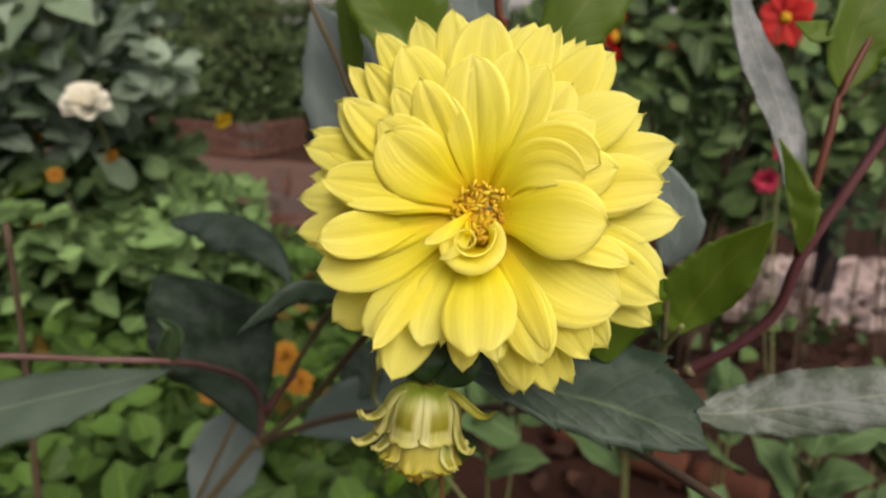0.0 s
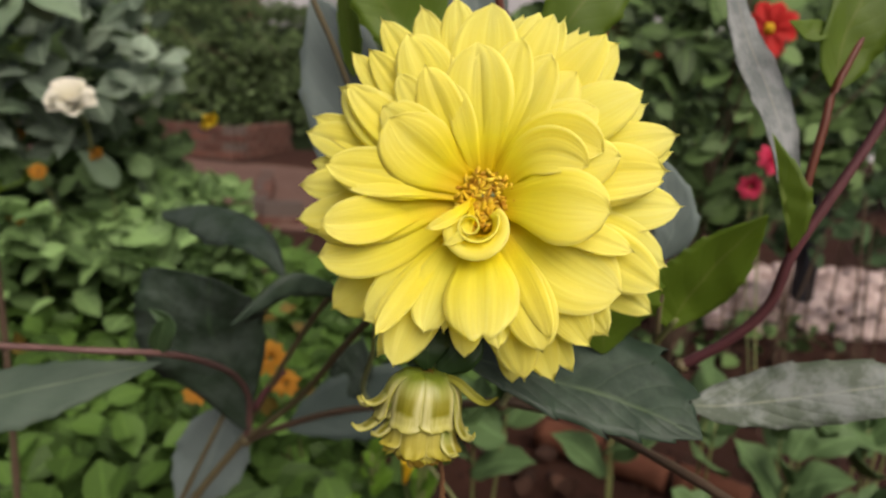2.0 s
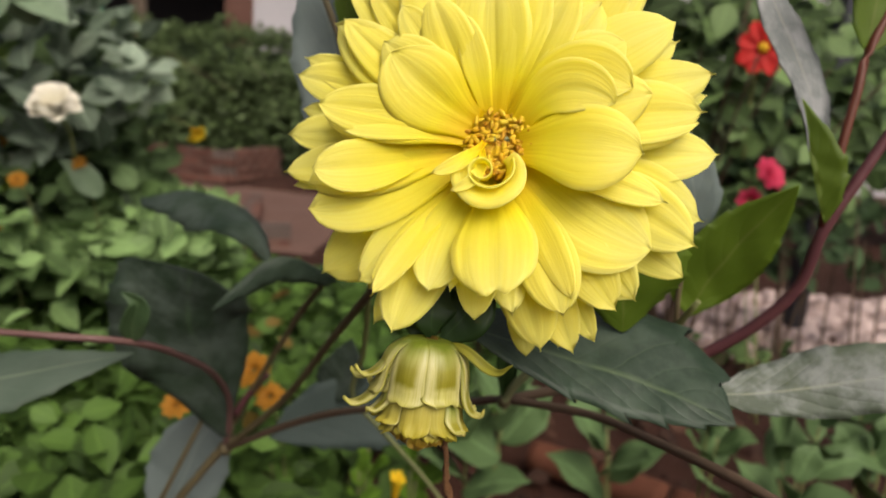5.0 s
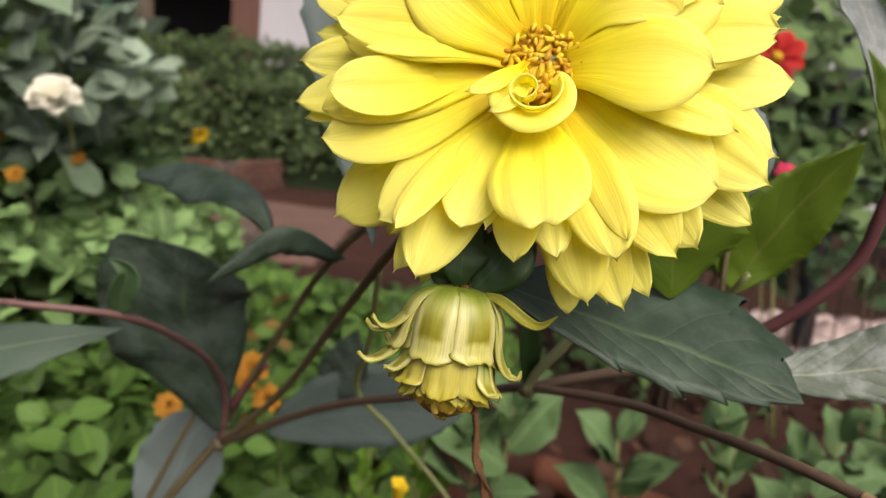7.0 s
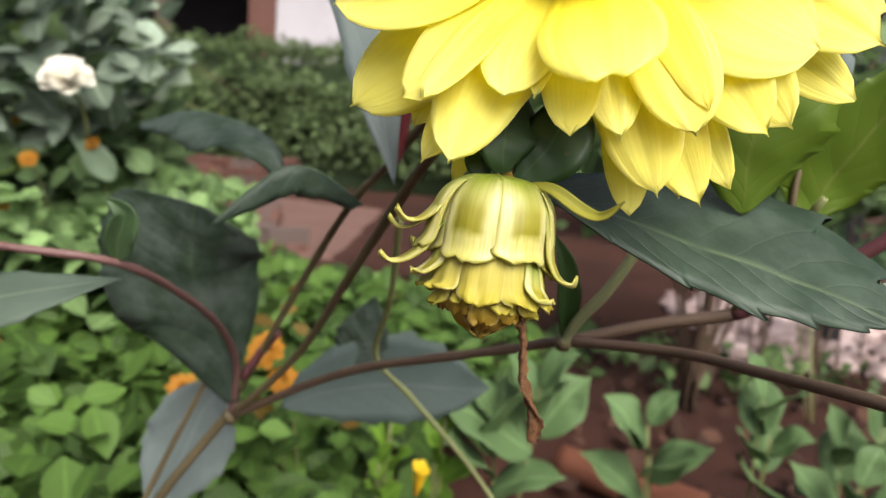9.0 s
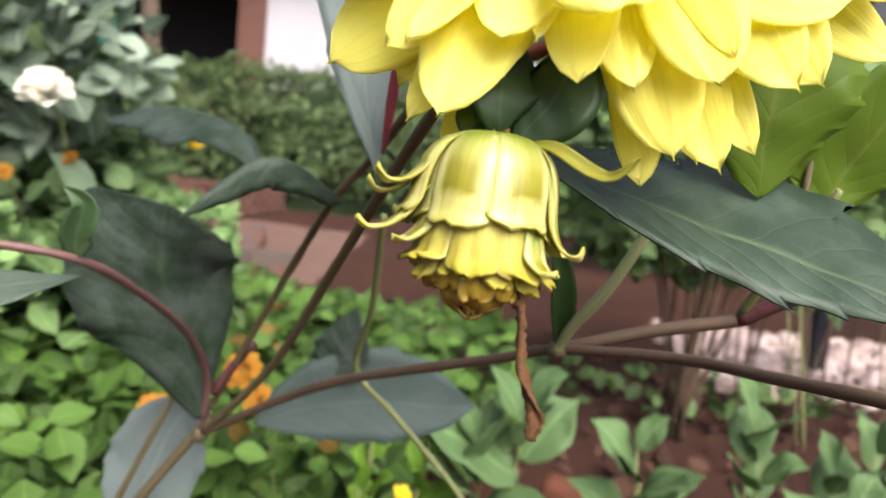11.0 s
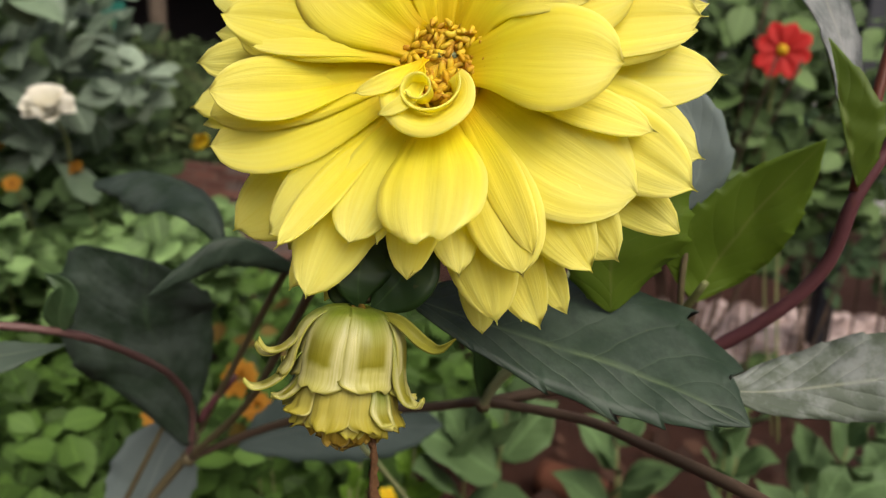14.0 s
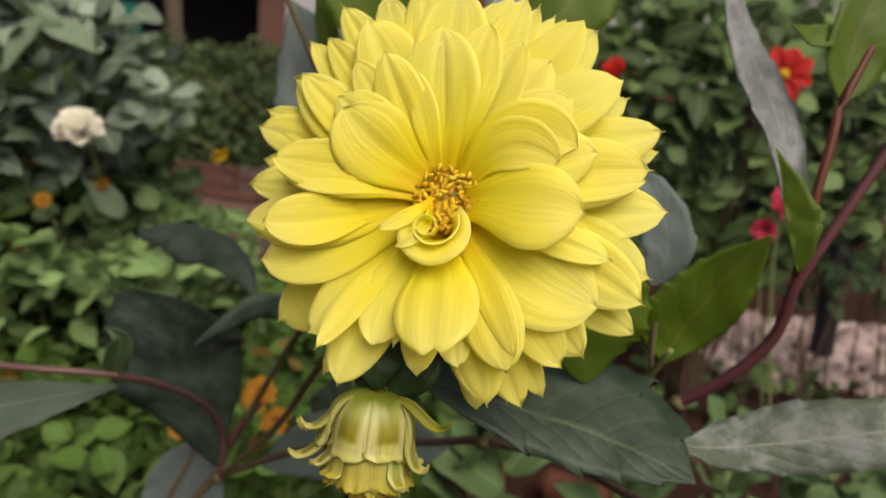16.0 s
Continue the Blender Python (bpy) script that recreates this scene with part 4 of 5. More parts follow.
tube("stem", [(0.1942, 0.4679, 0.6753), (0.1817, 0.4575, 0.6867), (0.1765, 0.4523, 0.7180), (0.1776, 0.4522, 0.7443)], 0.0019, 0.0014, STEM_OLIVE, plant, n=12, seed=15)

# leaves of that plant, each with its upper and lower side
leaf("leaf", [(0.0550, 0.3663, 0.7191), (0.0880, 0.3710, 0.7090), (0.1240, 0.3740, 0.6995), (0.1520, 0.3710, 0.6920), (0.1765, 0.3625, 0.6840)], (-0.05, -0.52, 0.86), 0.03, 0.02, (LEAF_FRONT, LEAF_UNDER), plant, "broad grey-green toothed leaf below the bloom", cup=(0.06, -0.10), teeth=5.6, seed=21, rows=84, bite=0.16, spike=0.28, wave=0.05,
     outline=((0, 0.002, 0.002), (0.12, 0.017, 0.010), (0.35, 0.034, 0.018), (0.58, 0.040, 0.019), (0.76, 0.034, 0.014), (0.87, 0.022, 0.008), (1, 0, 0)))
leaf("leaf", [(0.1850, 0.4560, 0.7060), (0.1915, 0.4530, 0.7260), (0.2035, 0.4420, 0.7550), (0.2195, 0.4280, 0.7850)], (0.1, -1, 0.1), 0.025, 0.016, (LEAF_LIT, LEAF_LIT), plant, "fresh green translucent leaf", cup=(0.08, 0.10), teeth=11, seed=22, rows=72, bite=0.05, spike=0.10, wave=0.06,
     outline=((0, 0.001, 0.001), (0.08, 0.011, 0.005), (0.24, 0.026, 0.014), (0.45, 0.027, 0.020), (0.68, 0.019, 0.0175), (0.85, 0.010, 0.010), (1, 0, 0)))
leaf("leaf", [(0.1308, 0.3919, 0.7133), (0.1276, 0.3866, 0.7364), (0.1297, 0.3822, 0.7617), (0.1339, 0.3788, 0.7860)], (0.05, -1, 0.1), 0.02, 0.024, (LEAF_LIT, LEAF_LIT), plant, "dark green shaded leaf behind the petals", cup=(0.05, 0.05), teeth=8, peak=0.5, seed=23, tip=0.7)
leaf("leaf", [(0.2364, 0.4300, 0.7664), (0.2312, 0.4318, 0.7846), (0.2262, 0.4344, 0.8013), (0.2176, 0.4436, 0.8306)], (-0.45, -0.88, 0.05), 0.0015, 0.0135, (LEAF_LIT, LEAF_UNDER), plant, "green lower fold of the upright leaf", cup=(0.2, 0.1), teeth=5, peak=0.5, seed=24)
leaf("leaf", [(0.2375, 0.4345, 0.7720), (0.2352, 0.4375, 0.7940), (0.2285, 0.4455, 0.8250), (0.2195, 0.455, 0.8504), (0.2082, 0.466, 0.8785), (0.2008, 0.474, 0.9015), (0.197, 0.479, 0.915)], (0.2, -0.95, 0.1), 0.0125, 0.0140, (LEAF_CURLED, LEAF_LIT), plant, "upright leaf turned to its grey underside", cup=(0.25, -0.35), teeth=8, peak=0.48, seed=54, wave=0.14, tip=0.8)
leaf("leaf", [(0.178, 0.408, 0.6808), (0.1963, 0.406, 0.6812), (0.2199, 0.402, 0.687), (0.2461, 0.396, 0.6961), (0.2763, 0.388, 0.7072), (0.2958, 0.38, 0.7125)], (0.0, -0.9, 0.55), 0.017, 0.014, (LEAF_PATCHY, LEAF_MID), plant, "drooping leaf turned to its pale underside", cup=(-0.15, 0.1), teeth=9, seed=25, rows=84, wave=0.16, bite=0.07, spike=0.08, lobe=0.05,
     outline=((0, 0.002, 0.002), (0.12, 0.006, 0.004), (0.25, 0.013, 0.010), (0.5, 0.018, 0.016), (0.75, 0.015, 0.014), (0.92, 0.006, 0.006), (1, 0, 0)))
leaf("leaf", [(0.2497, 0.4438, 0.8525), (0.2516, 0.4466, 0.8808), (0.2629, 0.4504, 0.9122), (0.2793, 0.4549, 0.9592)], (0.1, -1, 0.2), 0.014, 0.022, (LEAF_LIT, LEAF_LIT), plant, "fresh yellow-green young leaf", teeth=6, seed=26)
leaf("leaf", [(0.2443, 0.4466, 0.8849), (0.2317, 0.4435, 0.8818), (0.2181, 0.4403, 0.8860)], (0, -1, 0.4), 0.006, 0.006, (LEAF_LIT, LEAF_LIT), plant, teeth=3, seed=27)
leaf("leaf", [(0.1740, 0.4600, 0.7480), (0.1790, 0.4560, 0.7700), (0.1690, 0.4540, 0.7950), (0.1520, 0.4550, 0.8152)], (0, -1, 0), 0.014, 0.013, (LEAF_BLUE, LEAF_MID), plant, "bluish leaf underside behind the bloom", teeth=5, seed=28)
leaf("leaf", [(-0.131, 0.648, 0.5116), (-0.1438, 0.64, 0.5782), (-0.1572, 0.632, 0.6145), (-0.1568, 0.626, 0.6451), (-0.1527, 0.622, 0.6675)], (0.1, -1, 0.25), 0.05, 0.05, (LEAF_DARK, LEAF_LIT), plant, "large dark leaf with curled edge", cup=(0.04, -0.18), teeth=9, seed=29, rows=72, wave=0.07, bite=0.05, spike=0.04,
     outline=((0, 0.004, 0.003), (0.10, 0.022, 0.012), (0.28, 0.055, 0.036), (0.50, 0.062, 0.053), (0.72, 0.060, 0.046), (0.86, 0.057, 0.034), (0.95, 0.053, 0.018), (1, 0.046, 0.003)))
leaf("leaf", [(-0.3163, 0.4743, 0.5988), (-0.2605, 0.4844, 0.6139), (-0.2048, 0.4943, 0.6278), (-0.1481, 0.5073, 0.6397)], (0.05, -0.75, 0.65), 0.019, 0.026, (LEAF_GREY, LEAF_UNDER), plant, "long grey-green leaf with toothed edge", cup=(0.05, 0.05), teeth=8, peak=0.38, seed=30)
leaf("leaf", [(-0.1463, 0.4992, 0.6510), (-0.1434, 0.4942, 0.6634), (-0.1383, 0.4901, 0.6779), (-0.1468, 0.4871, 0.6862)], (0.3, -1, 0), 0.007, 0.009, (LEAF_MID, LEAF_LIT), plant, "small curled young leaf", cup=(0.6, 0.6), teeth=3, seed=31)
leaf("leaf", [(-0.1560, 0.705, 0.500), (-0.1725, 0.700, 0.479), (-0.1845, 0.695, 0.445), (-0.197, 0.690, 0.4145), (-0.207, 0.680, 0.3815)], (0.2, -1, 0.1), 0.036, 0.036, (LEAF_BLUE, LEAF_MID), plant, "hanging leaf showing its bluish underside", teeth=7, seed=32, peak=0.45, bite=0.08)
leaf("leaf", [(-0.0968, 0.6635, 0.5057), (-0.0573, 0.6789, 0.5159), (-0.0107, 0.6991, 0.5181), (0.0359, 0.7095, 0.5150), (0.072, 0.716, 0.516)], (0, -1, 0.3), 0.042, 0.030, (LEAF_BLUE_SHADED, LEAF_DARK), plant, "shaded bluish leaf", teeth=7, seed=33, peak=0.5)
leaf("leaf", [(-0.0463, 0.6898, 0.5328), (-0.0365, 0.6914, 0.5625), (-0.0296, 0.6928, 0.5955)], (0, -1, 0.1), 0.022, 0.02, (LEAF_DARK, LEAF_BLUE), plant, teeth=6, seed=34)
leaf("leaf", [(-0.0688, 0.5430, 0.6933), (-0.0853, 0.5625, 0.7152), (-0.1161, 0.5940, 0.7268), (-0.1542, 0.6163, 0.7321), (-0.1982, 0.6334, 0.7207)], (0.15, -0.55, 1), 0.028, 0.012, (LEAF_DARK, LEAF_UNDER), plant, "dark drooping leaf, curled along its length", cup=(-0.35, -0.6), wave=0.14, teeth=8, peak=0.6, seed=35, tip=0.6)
leaf("leaf", [(-0.0250, 0.5480, 0.6860), (-0.0292, 0.5449, 0.6903), (-0.0451, 0.5247, 0.7046), (-0.0619, 0.5146, 0.7076), (-0.0776, 0.5043, 0.6949), (-0.0944, 0.4931, 0.6760)], (0.2, -0.6, 1), 0.013, 0.010, (LEAF_FRONT, LEAF_MID), plant, "narrow curled dark leaf", cup=(-0.9, -1.1), teeth=7, peak=0.58, seed=36, wave=0.12)
leaf("leaf", [(-0.0030, 0.5000, 0.7040), (-0.0143, 0.5120, 0.7500), (-0.0240, 0.5250, 0.8100), (-0.0350, 0.5330, 0.8550), (-0.0530, 0.5400, 0.8950)], (-0.1, -0.9, 0.4), 0.026, 0.032, (LEAF_BLUE, LEAF_DARK), plant, "upright bluish leaf behind the bloom", teeth=6, seed=37, peak=0.62)
leaf("leaf", [(-0.0010, 0.4980, 0.7150), (0.0010, 0.4950, 0.7373), (0.0030, 0.4900, 0.7600), (0.0060, 0.4850, 0.7900)], (0.3, -1, 0), 0.0025, 0.0025, (BRACT_RED, BRACT_RED), plant, "dark red young shoot", teeth=0, seed=57)
leaf("leaf", [(-0.0195, 0.5141, 0.8435), (-0.0237, 0.5138, 0.8738), (-0.0321, 0.5131, 0.9270)], (0.4, -1, 0), 0.007, 0.007, (LEAF_LIT, LEAF_LIT), plant, teeth=5, seed=38)
leaf("leaf", [(0.0285, 0.4705, 0.8489), (0.0065, 0.4775, 0.8792), (-0.0113, 0.4824, 0.9001), (-0.0395, 0.4923, 0.9323)], (0.0, -1, 0.1), 0.016, 0.036, (LEAF_LIT, LEAF_LIT), plant, "broad fresh green leaf behind the bloom", teeth=7, seed=39)
leaf("leaf", [(0.0599, 0.4827, 0.8646), (0.0546, 0.4875, 0.8949), (0.0493, 0.4921, 0.9429)], (0.0, -1, 0.1), 0.018, 0.018, (LEAF_BLUE, LEAF_DARK), plant, teeth=6, seed=40)
leaf("leaf", [(0.0914, 0.4515, 0.8564), (0.1081, 0.4511, 0.8847), (0.1248, 0.4559, 0.9109), (0.1330, 0.4605, 0.9485)], (0.0, -1, 0.1), 0.017, 0.02, (LEAF_LIT, LEAF_LIT), plant, "fresh green leaf above the bloom", teeth=6, seed=41)


# ---- foliage ----
def leaf_cloud(count, place, size, seed, facing=(0, -0.35, 1.0), spread=0.7, slim=0.36, droop=0.25):
    """Many leaves of one plant as one mesh: each a folded, pointed blade. place(rng) gives a position, size the lengths."""
    rng = np.random.RandomState(seed)
    s = np.array([0.0, 0.22, 0.48, 0.76, 1.0])
    f = np.array([0.10, 0.80, 1.0, 0.62, 0.02])
    verts, faces, uvs = [], [], []
    for _ in range(count):
        p = np.array(place(rng))
        ln = rng.uniform(*size)
        up = unit(np.array(facing) + rng.randn(3) * spread)
        d = unit(np.cross(up, rng.randn(3)))
        side = np.cross(up, d)
        o = len(verts)
        fold = rng.uniform(0.05, 0.35)
        dr = droop * rng.uniform(0.2, 1.4)
        for si, fi in zip(s, f):
            c = p + d * (si - 0.5) * ln - up * dr * ln * si * si
            for k in (-1, 0, 1):
                w = k * fi * ln * slim
                verts.append(c + side * w + up * abs(w) * fold)
                uvs.append((0.5 + k / 2, si))
        for i in range(4):
            for k in range(2):
                a = o + i * 3 + k
                faces.append((a, a + 1, a + 4, a + 3))
    return verts, faces, uvs


def shrub(name, at, label, category, stems, clouds, twig=TWIG):
    """A plant: its stems and one or more clouds of leaves."""
    t = thing(name, at, label, category)
    for i, pts in enumerate(stems):
        tube("stem", pts, 0.006, 0.0025, twig, t, n=10, sides=6, seed=i)
    for cloud, mat in clouds:
        v, f, u = cloud
        ob = under(mesh_object("foliage", v, f, mat, None, u), t)
        ob["kind"] = "stuff"
    return t


BUSH_DARK = foliage_material("bush_leaf", (0.014, 0.038, 0.010), (0.135, 0.21, 0.085))
COVER = foliage_material("groundcover_leaf", (0.012, 0.038, 0.006), (0.088, 0.162, 0.032))
ROSE = foliage_material("pale_shrub_leaf", (0.026, 0.060, 0.020), (0.085, 0.145, 0.065))
COVER_PALE = foliage_material("pale_cover_leaf", (0.055, 0.12, 0.028), (0.21, 0.33, 0.12))
AUTUMN = foliage_material("turning_leaf", (0.08, 0.03, 0.012), (0.17, 0.12, 0.02))
PALE = foliage_material("pale_bush_leaf", (0.07, 0.125, 0.068), (0.27, 0.34, 0.25))
HEDGE = foliage_material("hedge_leaf", (0.045, 0.072, 0.022), (0.095, 0.140, 0.052))
SHOOT = foliage_material("shoot_leaf", (0.080, 0.152, 0.052), (0.142, 0.230, 0.092), 0.5, 0.3)
LIME = foliage_material("bright_shoot_leaf", (0.09, 0.19, 0.015), (0.15, 0.28, 0.03), 0.5, 0.35)
REDBUSH = foliage_material("red_bush_leaf", (0.018, 0.044, 0.010), (0.12, 0.19, 0.064))


def ball(cx, cy, cz, rx, ry, rz, hollow=0.55):
    def place(rng):
        v = unit(rng.randn(3)) * rng.uniform(hollow, 1.0) ** 0.6
        return cx + rx * v[0], cy + ry * v[1], max(cz + rz * v[2], 0.03)
    return place


def bed(x0, x1, y0, y1, z0, z1, seed=0):
    """Even growth between two heights over a bed, with a lumpy top."""
    def place(rng):
        while True:
            a, b = rng.uniform(-1, 1, 2)
            x, y = (x0 + x1) / 2 + a * (x1 - x0) / 2, (y0 + y1) / 2 + b * (y1 - y0) / 2
            if abs(a) ** 4 + abs(b) ** 4 < 0.80 + 0.45 * noise.noise((x * 4.0 + seed, y * 4.0, 7.0)):
                break
        lump = noise.noise((x * 3.1 + seed, y * 3.1, 0.0)) * 0.5 + 0.5
        return x, y, z0 + (z1 - z0) * (0.35 + 0.65 * lump) * rng.rand() ** 0.5
    return place


def fan(x, y, z, n, reach, seed):
    rng = np.random.RandomState(seed)
    return [[(x + rng.uniform(-0.03, 0.03), y + rng.uniform(-0.03, 0.03), -0.02), (x + reach * 0.4 * a, y + reach * 0.4 * b, z * 0.55), (x + reach * a, y + reach * b, z * rng.uniform(0.85, 1.0))] for a, b in rng.uniform(-1, 1, (n, 2))]


rose_bush = shrub("white_flowered_bush", (-1.15, 1.75, 0), "leafy dark green bush with pale upper leaves", "bush", fan(-1.15, 1.75, 1.0, 12, 0.45, 1),
      [(leaf_cloud(1500, ball(-1.12, 1.75, 0.62, 0.50, 0.34, 0.48), (0.045, 0.085), 1, facing=(0.1, -0.7, 0.9), spread=0.5), BUSH_DARK),
       (leaf_cloud(420, ball(-1.0, 1.60, 0.86, 0.44, 0.30, 0.26), (0.05, 0.095), 2, facing=(0.1, -0.8, 0.8), spread=0.45), PALE)])
shrub("groundcover_bed", (-0.7, 1.4, 0), "dense low bed of small bright green leaves", "ground plants", [],
      [(leaf_cloud(3600, bed(-1.7, 0.0, 0.85, 2.3, 0.10, 0.44, 1), (0.035, 0.075), 3, spread=0.45), COVER),
       (leaf_cloud(1250, bed(-1.45, -0.40, 1.25, 1.9, 0.34, 0.66, 5), (0.045, 0.085), 14, spread=0.5), COVER_PALE),
       (leaf_cloud(34, bed(-1.4, 0.0, 0.85, 1.9, 0.30, 0.47, 4), (0.03, 0.06), 15, spread=0.6), AUTUMN),
       (leaf_cloud(650, bed(-0.40, 0.28, 1.40, 2.5, 0.06, 0.36, 6), (0.045, 0.09), 17, spread=0.45), COVER),
       (leaf_cloud(900, bed(-1.3, 0.05, 0.8, 1.4, 0.10, 0.38, 2), (0.04, 0.08), 4, spread=0.45), COVER)])
shrub("red_flowered_bush", (0.75, 2.0, 0), "leafy green bush with red flowers", "bush", fan(0.75, 2.05, 1.1, 12, 0.5, 2),
      [(leaf_cloud(1200, ball(0.72, 2.1, 0.85, 0.60, 0.38, 0.42), (0.05, 0.10), 5, facing=(0, -0.8, 0.8), spread=0.5), REDBUSH),
       (leaf_cloud(520, ball(1.45, 2.35, 0.66, 0.62, 0.3, 0.34), (0.05, 0.09), 6, facing=(0, -0.8, 0.8), spread=0.6), ROSE)])
def shoot(x, y, z, count, seed, material, size=0.105):
    """A young plant: a few upright stems with pairs of pointed leaves."""
    rng = np.random.RandomState(seed)
    t = thing("young_plant", (x, y, 0), "low young plant with fresh pale green leaves", "plant", "young plants in the bed")
    for k in range(2):
        a = rng.uniform(-0.035, 0.035)
        top = np.array((x + a, y + rng.uniform(-0.02, 0.02), z * (1 - 0.14 * k)))
        st = tube("stem", [(x + a * 0.2, y, -0.02), (x + a * 0.6, y, z * 0.5), tuple(top)], 0.0035, 0.0018, STEM_GREEN, t, n=8, sides=6, seed=seed + k)
        turn = rng.uniform(0, 6.28)
        for i in range(count):
            turn += 2.4 + rng.uniform(-0.4, 0.4)
            up = i / count
            p = top - np.array((0, 0, 0.115 * up))
            out = np.array((math.cos(turn), 0.7 * math.sin(turn) - 0.25, 0.0))
            lift = rng.uniform(0.8, 1.6) * (1 - up) + rng.uniform(0.1, 0.5)
            ln = size * rng.uniform(0.75, 1.15) * (0.65 + 0.5 * up)
            d = unit(out + np.array((0, 0, lift)))
            mid = p + d * ln * 0.55 + np.array((0, 0, 0.004))
            end = p + d * ln - np.array((0, 0, rng.uniform(0.0, 0.014)))
            nr = unit(np.array((0, -0.4, 1.0)) - d * 0.5 + rng.randn(3) * 0.15)
            leaf("leaf", [tuple(p), tuple(mid), tuple(end)], tuple(nr), ln * 0.30, ln * 0.30, (material, material), st, teeth=4, rows=16, tip=1.3, peak=0.42, seed=seed * 50 + i + 25 * k, cup=(0.2, 0.2), wave=0.12, bite=0.08)


for i, (x, y, z, n) in enumerate(((0.125, 1.0, 0.42, 5), (0.36, 1.08, 0.34, 3), (0.50, 1.08, 0.40, 4), (0.64, 1.10, 0.37, 4), (0.57, 1.02, 0.31, 4), (0.79, 1.12, 0.37, 4), (0.43, 0.95, 0.24, 4), (0.72, 1.0, 0.24, 4), (0.87, 1.25, 0.33, 5))):
    shoot(x, y, z, n, 200 + i, SHOOT, 0.14 if i == 0 else 0.122)
shoot(0.03, 0.96, 0.375, 5, 230, LIME, 0.06)
shoot(-0.05, 0.97, 0.365, 5, 231, LIME, 0.06)
ROSE_LEAF = leaf_material("rose_bush_leaf", (0.085, 0.145, 0.072), (0.225, 0.30, 0.195), (0.20, 0.27, 0.15), 0.5, 0.2, depth=0.002)


def bush_leaves():
    """The larger leaves in front of the bush, some of them young and yellow-green."""
    rng = np.random.RandomState(91)
    for k in range(84):
        x, z = rng.uniform(-1.25, -0.64), rng.uniform(0.50, 1.02)
        p = np.array((x, 1.40 + rng.uniform(-0.08, 0.12) + 0.2 * (z < 0.7), z))
        if abs(x + 0.69) < 0.11 and abs(z - 0.73) < 0.13:
            continue
        d = unit(np.array((rng.uniform(-1, 1), rng.uniform(-0.7, 0.1), rng.uniform(-0.35, 0.8))))
        ln = rng.uniform(0.075, 0.135)
        nr = unit(np.array((rng.uniform(-0.4, 0.4), -0.8, 0.8)))
        mat = LEAF_LIT if k % 5 == 0 else ROSE_LEAF
        leaf("leaf", [tuple(p), tuple(p + d * ln * 0.5 + np.array((0, 0, 0.004))), tuple(p + d * ln - np.array((0, 0, 0.006)))], tuple(nr), ln * 0.24, ln * 0.24, (mat, mat), rose_bush, teeth=0, rows=12, seed=k, cup=(0.25, 0.25))


bush_leaves()
low = shrub("low_growth", (1.2, 2.7, 0), "low dark green growth behind the open soil", "ground plants", [],
      [(leaf_cloud(90, bed(0.35, 1.5, 2.1, 2.6, 0.02, 0.12, 21), (0.04, 0.085), 22, spread=0.6), REDBUSH)])
low["kind"] = "stuff"
shrub("tall_shrub", (3.0, 5.4, 0), "tall dark shrub closing the garden", "bush", fan(3.0, 5.4, 2.2, 16, 1.8, 9),
      [(leaf_cloud(4200, bed(0.6, 6.0, 4.9, 5.8, 0.05, 2.6, 12), (0.08, 0.16), 13, facing=(0, -1, 0.5), spread=0.7), BUSH_DARK)])
hedge = shrub("hedge", (-1.5, 8.8, 0), "clipped green hedge before the house", "hedge", fan(-1.5, 8.8, 1.2, 14, 3.0, 5),
      [(leaf_cloud(22000, bed(-6.0, 4.5, 7.35, 7.9, 0.15, 1.62, 7), (0.045, 0.09), 8, facing=(0, -1, 0.7), spread=0.6), HEDGE),
       (leaf_cloud(9000, bed(-6.0, 4.5, 7.6, 9.2, 1.25, 1.72, 8), (0.045, 0.09), 9, spread=0.5), HEDGE)])


# Added core: blocks the view through; its dark green stands for inner shade.
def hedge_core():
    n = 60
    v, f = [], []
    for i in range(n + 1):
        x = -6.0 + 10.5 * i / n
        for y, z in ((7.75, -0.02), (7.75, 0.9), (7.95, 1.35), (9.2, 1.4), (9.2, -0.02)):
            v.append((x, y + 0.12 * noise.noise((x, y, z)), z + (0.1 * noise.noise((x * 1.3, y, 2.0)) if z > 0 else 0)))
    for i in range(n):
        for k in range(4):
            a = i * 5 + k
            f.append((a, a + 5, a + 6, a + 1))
    return under(mesh_object("dark_core", v, f, mottled("hedge_inner_shade", (0.015, 0.028, 0.008), (0.03, 0.05, 0.015), 9.0)), hedge)


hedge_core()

# ---- ground ----
def ground_material():
    m = Nodes("red_soil")
    big = m.noise(0.9)
    mid = m.noise(9.0, detail=6.0)
    fine = m.noise(70.0, detail=6.0, rough=0.7)
    col = m.ramp(big, (0.3, (0.032, 0.0125, 0.008)), (0.7, (0.070, 0.028, 0.017)))
    col = m.mix(m.math("MULTIPLY", mid, 0.6), col, (0.013, 0.0048, 0.003))
    col = m.mix(m.math("GREATER_THAN", fine, 0.66), col, (0.060, 0.029, 0.020))
    m.bump(m.math("ADD", mid, m.math("MULTIPLY", fine, 0.4)), 0.7, 0.03)
    return m.finish(col, 0.95, spec=0.2)


